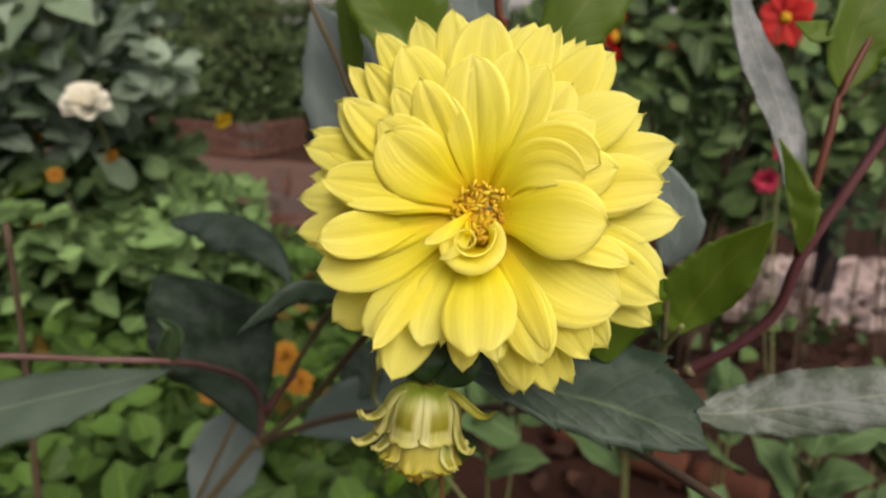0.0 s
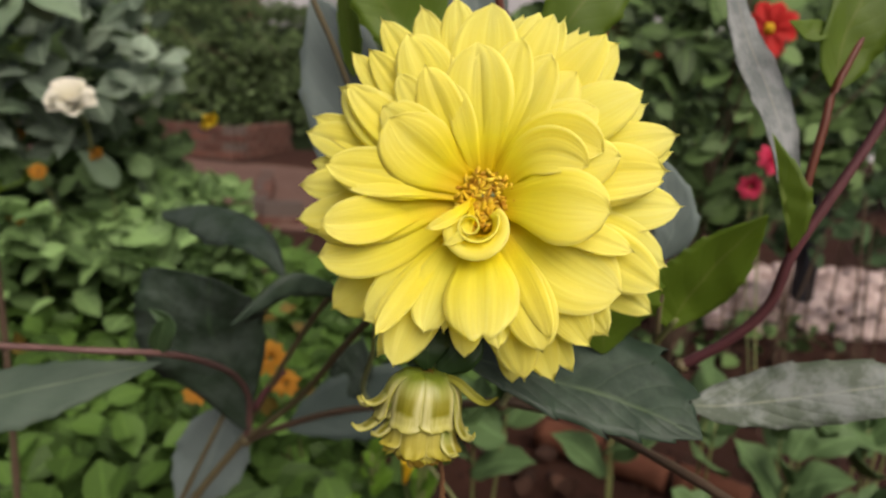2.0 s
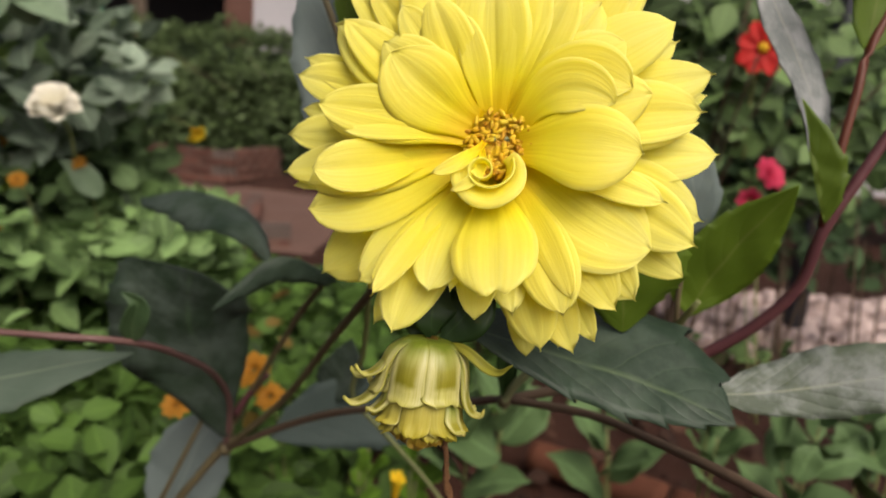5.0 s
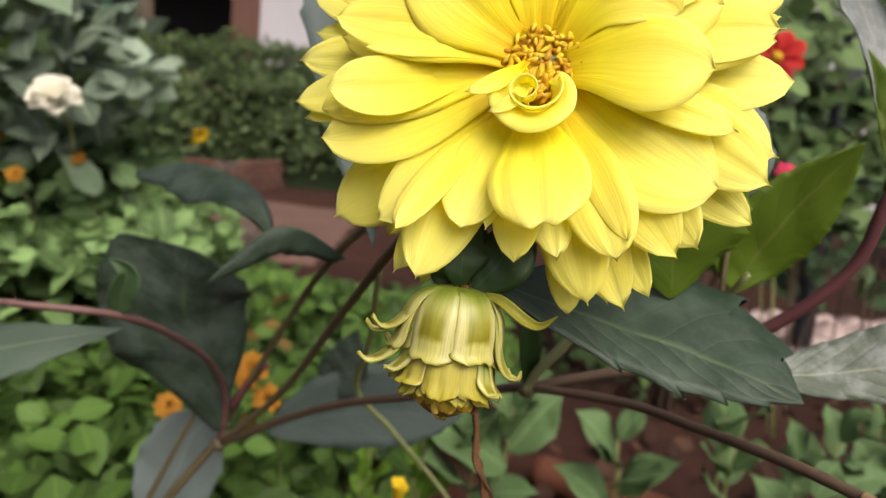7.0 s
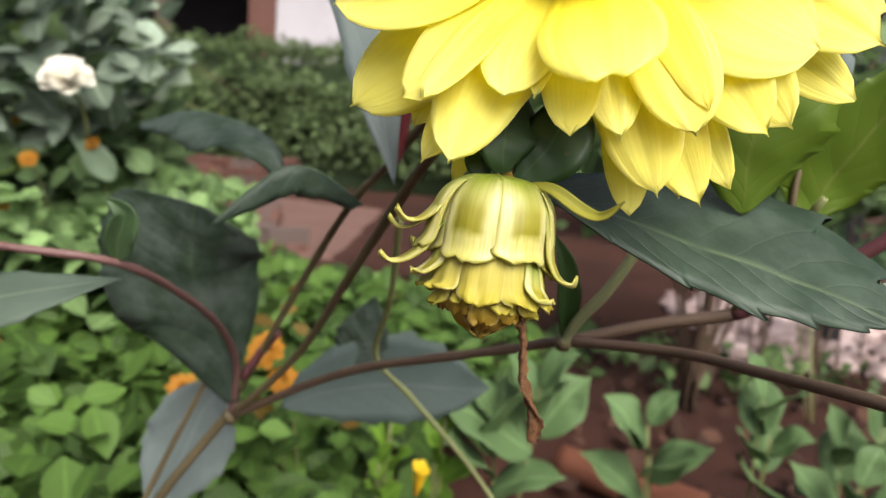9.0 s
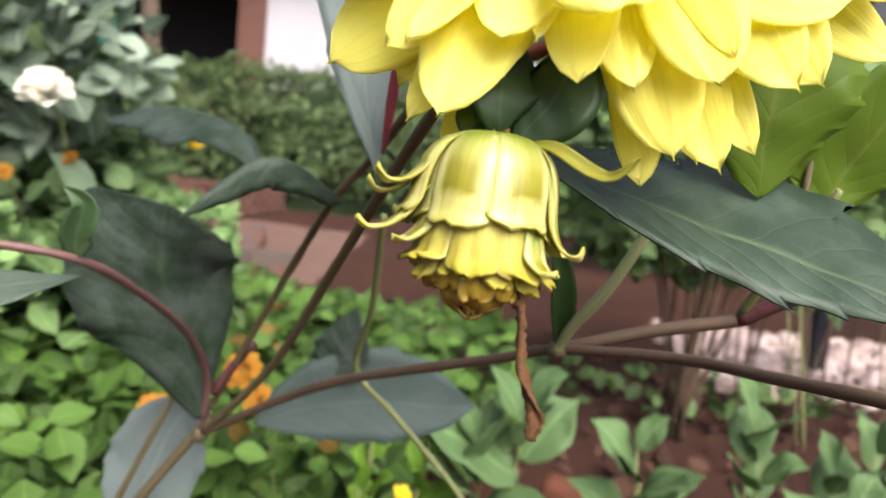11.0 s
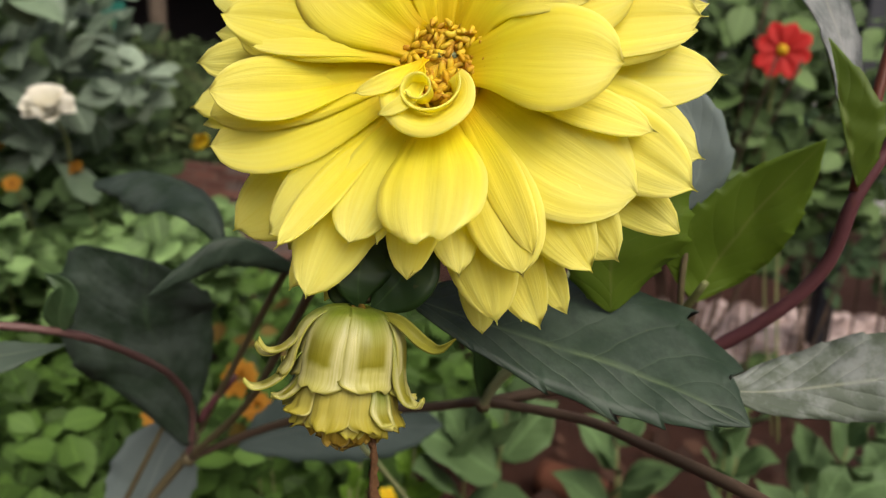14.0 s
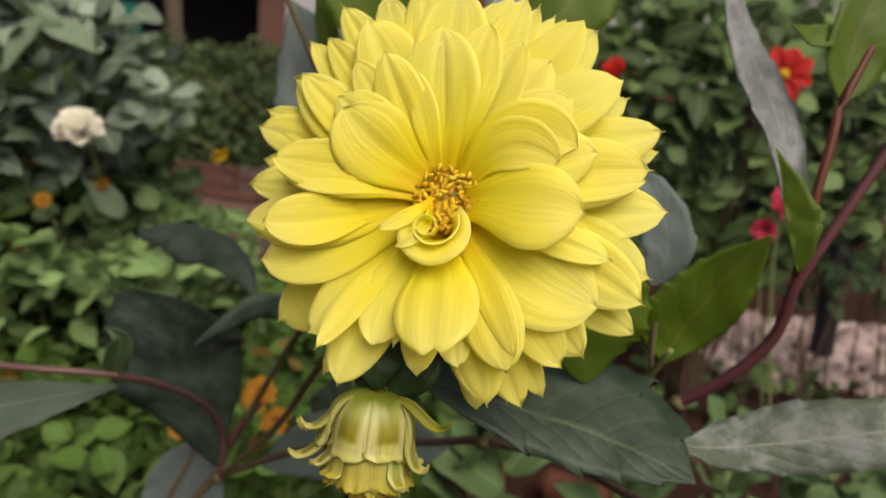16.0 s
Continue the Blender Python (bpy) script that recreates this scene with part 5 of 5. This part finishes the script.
def ground():
    xs = np.concatenate([[-400, -60, -15], np.arange(-6, 6.01, 0.12), [15, 60, 400]])
    ys = np.concatenate([[-400, -40, -5], np.arange(-1, 9.01, 0.12), [15, 60, 400]])
    v, f = [], []
    for y in ys:
        for x in xs:
            near = 1.0 if abs(x) < 6 and -1 < y < 9 else 0.0
            v.append((x, y, near * (0.03 * noise.noise((x * 1.7, y * 1.7, 0)) + 0.012 * noise.noise((x * 6, y * 6, 3)))))
    n = len(xs)
    for i in range(len(ys) - 1):
        for j in range(n - 1):
            f.append((i * n + j, i * n + j + 1, (i + 1) * n + j + 1, (i + 1) * n + j))
    return tagged(mesh_object("ground", v, f, ground_material()), "bare red-brown garden soil", "ground", kind="structure")


ground()


def garden_path():
    """A strip of trodden, paler earth between the beds, with ragged edges."""
    xs, ys = np.linspace(-5.2, -0.55, 60), np.linspace(0, 1, 26)
    v, f = [], []
    for x in xs:
        near = 3.55 + 0.15 * noise.noise((x * 1.3, 2.0, 0)) - 0.28 * (x + 0.55) * 0.4
        far = 6.35 - 0.10 * (x + 2.0) + 0.12 * noise.noise((x * 1.6, 9.0, 0))
        for q in ys:
            y = near + (far - near) * q
            rim = min(q, 1 - q, (x + 5.2) / 4.65, (-0.55 - x) / 4.65 * 2)
            z = 0.03 * noise.noise((x * 1.7, y * 1.7, 0)) + 0.012 * noise.noise((x * 6, y * 6, 3))
            v.append((x, y, z - 0.02 + 0.045 * min(1.0, rim / 0.06)))
    n = len(ys)
    for i in range(len(xs) - 1):
        for j in range(n - 1):
            f.append((i * n + j, i * n + j + 1, (i + 1) * n + j + 1, (i + 1) * n + j))
    earth = mottled("trodden_earth", (0.115, 0.066, 0.052), (0.165, 0.098, 0.078), 3.0, 0.95, 0.5, 0.01, 14.0, 0.2)
    return tagged(mesh_object("path", v, f, earth), "trodden reddish-brown earth path between beds", "path", kind="structure")


garden_path()

# ---- house behind ----
PLASTER = mottled("white_plaster", (0.40, 0.385, 0.40), (0.50, 0.48, 0.50), 2.0, 0.85, 0.1, 0.003)
COLUMN = mottled("brown_paint", (0.10, 0.045, 0.032), (0.15, 0.07, 0.05), 3.0, 0.7)
# Near-black: the shade inside the open porch, put into the wall colour.
PORCH_SHADE = mottled("porch_shade", (0.012, 0.011, 0.012), (0.03, 0.026, 0.025), 3.0, 0.7)


def box_verts(x0, x1, y0, y1, z0, z1):
    v = [(x, y, z) for x in (x0, x1) for y in (y0, y1) for z in (z0, z1)]
    return v, [(0, 1, 3, 2), (4, 6, 7, 5), (0, 4, 5, 1), (2, 3, 7, 6), (0, 2, 6, 4), (1, 5, 7, 3)]


def slab(name, dims, material, parent=None, bevel=0.0, label=""):
    v, f = box_verts(*dims)
    bm = bmesh.new()
    bv = [bm.verts.new(p) for p in v]
    for q in f:
        bm.faces.new([bv[i] for i in q])
    bmesh.ops.recalc_face_normals(bm, faces=bm.faces)
    if bevel:
        bmesh.ops.bevel(bm, geom=list(bm.edges), offset=bevel, segments=2, affect="EDGES")
    me = bpy.data.meshes.new(name)
    bm.to_mesh(me)
    bm.free()
    me.materials.append(material)
    ob = new(name, me)
    if label:
        ob["label"] = label
    return under(ob, parent) if parent is not None else ob


house = thing("house", (-2, 12, 0), "white-plastered house with brown pillar and dark open porch", "house", kind="structure")
slab("wall", (-3.0, 9.0, 11.0, 11.25, 0, 3.6), PLASTER, house, 0.01, "white plastered wall")
slab("pillar", (-3.42, -3.0, 10.95, 11.3, 0, 3.6), COLUMN, house, 0.01, "brown painted pillar")
slab("back_wall", (-12.0, -3.2, 13.5, 13.7, 0, 3.6), PORCH_SHADE, house, 0.01, "porch back wall, near-black for the shade inside")
slab("side_wall", (-12.2, -12.0, 11.0, 13.7, 0, 3.6), PORCH_SHADE, house, 0.01)
slab("roof", (-12.5, 9.5, 10.4, 16.0, 3.6, 3.8), COLUMN, house, 0.02, "flat brown roof slab")


# ---- flowers among the plants ----
def plain(name, a, b, thin=0.3):
    m = Nodes(name)
    ux, uy = m.split(m.coords("UV"))
    col = m.mix(uy, a, b)
    col = m.mix(m.math("MULTIPLY", m.noise(80.0), 0.3), col, tuple(c * 0.7 for c in a))
    return m.finish(col, 0.6, thin, spec=0.25)


RED = plain("red_petal", (0.42, 0.012, 0.008), (0.62, 0.022, 0.018))
PINK = plain("pink_petal", (0.5, 0.02, 0.06), (0.6, 0.05, 0.12))
WHITE = plain("white_petal", (0.70, 0.66, 0.48), (0.80, 0.78, 0.68))
ORANGE = plain("orange_petal", (0.34, 0.13, 0.010), (0.44, 0.21, 0.018))
AMBER = plain("amber_petal", (0.75, 0.42, 0.01), (0.85, 0.68, 0.03))


def blade(base, out, up, ln, half, lift):
    """A short petal for a distant bloom."""
    side = unit(np.cross(out, up))
    g, uv = [], []
    for i in range(7):
        s = i / 6
        f = 0.35 + 0.65 * min(s / 0.5, 1)
        f *= max(1 - max(0, (s - 0.55) / 0.45) ** 2.4, 0.02) ** 0.6
        c = base + out * ln * s + up * ln * lift * s * (1.3 - 0.7 * s)
        g.append([c + side * half * f * k + up * half * f * abs(k) ** 2 * 0.3 for k in (-1, -0.5, 0, 0.5, 1)])
        uv.append([(0.5 + k / 2, s) for k in (-1, -0.5, 0, 0.5, 1)])
    return sheet(g, uv, 0.0007)


def bloom(name, at, face, radius, rows, material, eye, label, seed, stem_to=None):
    """A small flower head of some rows of petals, with its eye and stalk."""
    rng = np.random.RandomState(seed)
    t = thing(name, at, label, "flower")
    n = unit(np.array(face, float))
    x = unit(np.cross(n, (0.2, 0.3, 0.93)))
    y = np.cross(n, x)
    p = np.array(at, float)
    for count, reach, lift in rows:
        for k in range(count):
            a = 2 * math.pi * (k + rng.uniform(-0.2, 0.2)) / count + reach * 3
            out = x * math.cos(a) + y * math.sin(a)
            v, f, u, sl = blade(p + out * radius * 0.12, unit(out), n, radius * reach * rng.uniform(0.88, 1.08), radius * reach * min(0.55, 2.6 / count), lift)
            under(mesh_object("petal", v, f, material, None, u), t)
    if eye is not None:
        joined("eye", [blob(p + n * radius * 0.1, radius * 0.22, seed, 0.7, n)], eye, t)
    q = np.array(stem_to if stem_to is not None else (at[0] + 0.03, at[1] + 0.08, at[2] - 0.25))
    tube("stalk", [p - n * radius * 0.05, p * 0.6 + q * 0.4 + np.array((0, 0.02, 0.0)), q], radius * 0.07, radius * 0.07, STEM_GREEN, t, n=8, sides=6)
    return t


bloom("white_rose", (-0.682, 1.38, 0.755), (0.15, -0.55, 0.8), 0.040, ((6, 1.1, 0.5), (6, 1.0, 0.95), (6, 0.9, 1.4), (5, 0.75, 2.0)), WHITE, AMBER, "creamy white open rose on the bush", 1, (-0.69, 1.46, 0.66))
bloom("red_dahlia", (0.740, 1.68, 1.000), (-0.25, -0.95, 0.15), 0.058, ((8, 1.0, 0.15),), RED, FLORET, "single red dahlia with yellow eye", 2)
bloom("red_dahlia", (0.400, 1.86, 0.955), (0.8, -0.6, 0.2), 0.075, ((8, 1.0, 0.25), (7, 0.75, 0.5)), RED, FLORET, "red flower seen from its side", 3)
bloom("red_dahlia", (0.553, 1.98, 0.950), (0.5, -0.5, 0.7), 0.045, ((8, 1.0, 0.3),), RED, FLORET, "small red flower among leaves", 4)
bloom("pink_flower", (0.566, 1.20, 0.745), (0.35, -0.8, 0.45), 0.027, ((8, 1.0, 0.6), (7, 0.8, 1.0), (5, 0.5, 1.6)), PINK, None, "small bright pink flower", 5, (0.57, 1.10, 0.36))
bloom("pink_flower", (0.551, 1.21, 0.703), (-0.3, -0.9, 0.1), 0.020, ((7, 1.0, 0.7), (5, 0.7, 1.3)), PINK, None, "smaller bright pink flower below another", 6, (0.57, 1.12, 0.36))
for i, (x, y, z, r) in enumerate(((-0.899, 1.55, 0.67, 0.017), (-0.80, 1.45, 0.611, 0.018), (-0.789, 1.35, 0.538, 0.020), (-0.716, 1.52, 0.646, 0.016), (-0.93, 1.5, 0.794, 0.018), (-0.202, 1.0, 0.430, 0.026), (-0.178, 1.0, 0.392, 0.020), (-0.304, 0.98, 0.378, 0.018))):
    bloom("marigold", (x, y, z), (0.2 * math.sin(i), -0.7, 0.6), r, ((9, 1.0, 0.2), (7, 0.7, 0.6), (5, 0.45, 1.2)), ORANGE, None, "small orange marigold among the leaves", 20 + i, (x + 0.02, y + 0.05, z - 0.2))
bloom("yellow_bud", (-0.617, 1.90, 0.715), (0.6, -0.3, -0.5), 0.026, ((6, 1.0, 1.4), (5, 0.8, 2.0)), AMBER, None, "small nodding yellow bud", 40, (-0.70, 1.9, 0.75))
bloom("yellow_bud", (0.0116, 0.874, 0.318), (0.12, -0.1, 1.0), 0.0110, ((6, 1.0, 6.0), (4, 0.8, 7.0)), AMBER, None, "narrow yellow and orange bud", 41, (0.03, 0.90, 0.18))

# a dry cut stem in the bed
cut = thing("cut_stem", (-0.465, 0.805, 0.0), "dry brown stem, cut off at its top", "stem")
tube("shaft", [(-0.47, 0.81, -0.02), (-0.464, 0.80, 0.248), (-0.454, 0.79, 0.384), (-0.438, 0.77, 0.541), (-0.427, 0.75, 0.679)], 0.0045, 0.0034, TWIG, cut, n=20, seed=51)

# ---- brick beds ----
def brick_material():
    m = Nodes("red_brick")
    col = m.ramp(rand_object(m), (0.0, (0.075, 0.032, 0.022)), (1.0, (0.14, 0.060, 0.042)))
    grit = m.noise(45.0, detail=6.0, rough=0.7)
    col = m.mix(m.math("MULTIPLY", grit, 0.55), col, (0.10, 0.055, 0.045))
    col = m.mix(m.ramp(m.noise(6.0), (0.55, (0, 0, 0)), (0.75, (0.5, 0.5, 0.5))), col, (0.19, 0.14, 0.115))
    m.bump(grit, 0.6, 0.004)
    return m.finish(col, 0.9, spec=0.2)


BRICK = brick_material()
MORTAR = mottled("mortar", (0.08, 0.058, 0.048), (0.13, 0.10, 0.085), 14.0, 0.95, 0.5)


def brick_mesh():
    bm = bmesh.new()
    bmesh.ops.create_cube(bm, size=1.0)
    for v in bm.verts:
        v.co = (v.co.x * 0.225, v.co.y * 0.105, v.co.z * 0.068)
    bmesh.ops.bevel(bm, geom=list(bm.edges), offset=0.006, segments=1, affect="EDGES")
    me = bpy.data.meshes.new("brick")
    bm.to_mesh(me)
    bm.free()
    me.materials.append(BRICK)
    return me


BRICK_MESH = brick_mesh()


def brick_wall(runs, courses, label, seed):
    """Low walls of single bricks along the runs, with a core of mortar."""
    rng = np.random.RandomState(seed)
    t = thing("brick_bed_wall", (*runs[0][0], 0), label, "brick edging", kind="structure")
    for (x0, y0), (x1, y1) in runs:
        ln = math.hypot(x1 - x0, y1 - y0)
        dx, dy = (x1 - x0) / ln, (y1 - y0) / ln
        a = math.atan2(dy, dx)
        v, f = box_verts(0.02, ln - 0.02, -0.042, 0.042, -0.03, courses * 0.078 - 0.008)
        c, s = math.cos(a), math.sin(a)
        under(mesh_object("mortar", [(x0 + p[0] * c - p[1] * s, y0 + p[0] * s + p[1] * c, p[2]) for p in v], f, MORTAR, smooth=False), t)
        for k in range(courses):
            d = 0.118 if k % 2 == 0 else 0.235
            while d < ln - 0.05:
                ob = new("brick", BRICK_MESH)
                j = rng.uniform(-0.006, 0.006)
                ob.matrix_basis = pose(x0 + dx * d - dy * j, y0 + dy * d + dx * j, 0.036 + k * 0.078, rng.uniform(-1.5, 1.5), rng.uniform(-1, 1), math.degrees(a) + rng.uniform(-1.5, 1.5))
                under(ob, t)
                d += 0.237


brick_wall([((-1.97, 6.50), (-3.30, 6.82)), ((-3.30, 6.82), (-4.9, 7.0)), ((-1.97, 6.50), (-1.75, 7.6))], 4, "low red brick wall of a raised bed", 1)
brick_wall([((-0.98, 3.70), (-0.74, 3.78)), ((-0.98, 3.70), (-1.25, 4.9))], 2, "weathered red brick edge of a nearer bed", 2)

# clay edging tiles beside the young shrubs
CLAY = mottled("terracotta", (0.09, 0.030, 0.015), (0.15, 0.055, 0.028), 12.0, 0.85, 0.5, 0.004)
for k in range(3):
    x, y = 0.36 + 0.135 * k, 1.50 - 0.085 * k
    e = thing("edging_tile", (x, y, 0.0), "terracotta edging tile lying on the soil", "edging", "edging tiles")
    tube("tile", [(x - 0.06, y + 0.038, 0.05), (x, y, 0.052), (x + 0.06, y - 0.038, 0.05)], 0.038, 0.038, CLAY, e, n=6, sides=12, knots=0.02, seed=70 + k)

# ---- stones and twigs on the open soil ----
def stones():
    rng = np.random.RandomState(12)
    pieces = []
    while len(pieces) < 1250:
        x, y = rng.uniform(1.05, 3.4), rng.uniform(2.5, 3.5)
        if noise.noise((x * 1.5, y * 2.2, 4.0)) < rng.uniform(-0.5, 0.15):
            continue
        r = rng.uniform(0.015, 0.055)
        pieces.append(blob((x, y, r * 0.35), r, rng.randint(1 << 20), rng.uniform(0.45, 0.8), (rng.uniform(-0.3, 0.3), rng.uniform(-0.3, 0.3), 1), 7, 5))
    t = thing("rubble", (1.8, 3.4, 0), "pale pinkish stones and rubble on the soil", "rubble")
    m = Nodes("pale_stone")
    col = m.ramp(rand_island(m), (0.0, (0.32, 0.235, 0.215)), (1.0, (0.64, 0.52, 0.49)))
    col = m.mix(m.math("MULTIPLY", m.noise(30.0, detail=5.0), 0.4), col, (0.28, 0.2, 0.16))
    m.bump(m.noise(60.0, detail=5.0), 0.5, 0.005)
    ob = joined("stones", pieces, m.finish(col, 0.9, spec=0.2), t)
    ob["kind"] = "stuff"


stones()


def bare_twigs():
    rng = np.random.RandomState(31)
    t = thing("bare_twigs", (1.5, 2.5, 0), "thin dry brown stems standing in the soil", "dry stems")
    for k in range(22):
        x, y = rng.uniform(0.75, 2.2), rng.uniform(1.9, 2.8)
        a, b = rng.uniform(-0.1, 0.1, 2)
        tube("twig", [(x, y, -0.02), (x + a * 0.5, y + b * 0.5, 0.25), (x + a, y + b, rng.uniform(0.5, 0.8))], 0.0045, 0.003, TWIG, t, n=8, sides=6, seed=k)


bare_twigs()


def litter():
    """Clods, fallen leaves and bits of stem on the open soil."""
    rng = np.random.RandomState(77)
    t = thing("leaf_litter", (0.6, 1.6, 0), "dry fallen leaves and clods on the red soil", "litter")
    clods = []
    for _ in range(450):
        x, y = rng.uniform(-0.1, 2.0), rng.uniform(1.0, 3.0)
        r = rng.uniform(0.005, 0.018)
        clods.append(blob((x, y, r * 0.3), r, rng.randint(1 << 20), rng.uniform(0.5, 0.8), (0, 0, 1), 7, 5))
    joined("clods", clods, mottled("clod", (0.018, 0.007, 0.005), (0.038, 0.016, 0.011), 25.0, 0.95, 0.6, 0.006), t)["kind"] = "stuff"
    v, f, u = leaf_cloud(260, bed(-0.1, 2.0, 1.0, 3.0, 0.01, 0.05, 9), (0.03, 0.07), 78, spread=0.35, droop=-0.3)
    under(mesh_object("dry_leaves", v, f, foliage_material("dry_leaf", (0.022, 0.010, 0.007), (0.065, 0.032, 0.020), 0.8, 0.1), None, u), t)["kind"] = "stuff"


litter()

# dark posts of a fence behind the red-flowered bush
IRON = mottled("dark_paint", (0.012, 0.014, 0.02), (0.03, 0.032, 0.04), 8.0, 0.5)
fence = thing("fence", (1.6, 2.8, 0), "dark painted post and rail fence", "fence")
for x, y in ((1.56, 2.85), (2.25, 2.95), (3.0, 3.05)):
    slab("post", (x - 0.035, x + 0.035, y - 0.035, y + 0.035, -0.02, 1.9), IRON, fence, 0.006)
slab("rail", (1.59, 3.0, 2.93, 2.97, 0.98, 1.04), IRON, fence, 0.006)

# a tree trunk and a plain teal panel before the house
tree = thing("tree", (-3.95, 8.9, 0), "slim brown tree trunk before the dark porch", "tree")
tube("trunk", [(-4.15, 9.6, -0.05), (-4.10, 9.6, 1.2), (-4.2, 9.65, 2.6), (-4.25, 9.7, 4.2)], 0.13, 0.09, mottled("bark", (0.07, 0.05, 0.035), (0.13, 0.10, 0.07), 6.0, 0.9, 0.7, 0.02), tree, n=20, sides=12, seed=61)
v, f, u = leaf_cloud(1400, ball(-4.25, 9.7, 4.6, 1.3, 1.2, 1.0), (0.10, 0.18), 62, spread=0.9)
ob = under(mesh_object("crown", v, f, HEDGE, None, u), tree)
slab("teal_panel", (-5.3, -4.75, 9.9, 9.93, 0.0, 2.2), mottled("teal_paint", (0.01, 0.11, 0.08), (0.02, 0.16, 0.12), 3.0, 0.6), None, 0.004)
tagged(bpy.data.objects["teal_panel"], "teal green upright panel by the porch", "door")
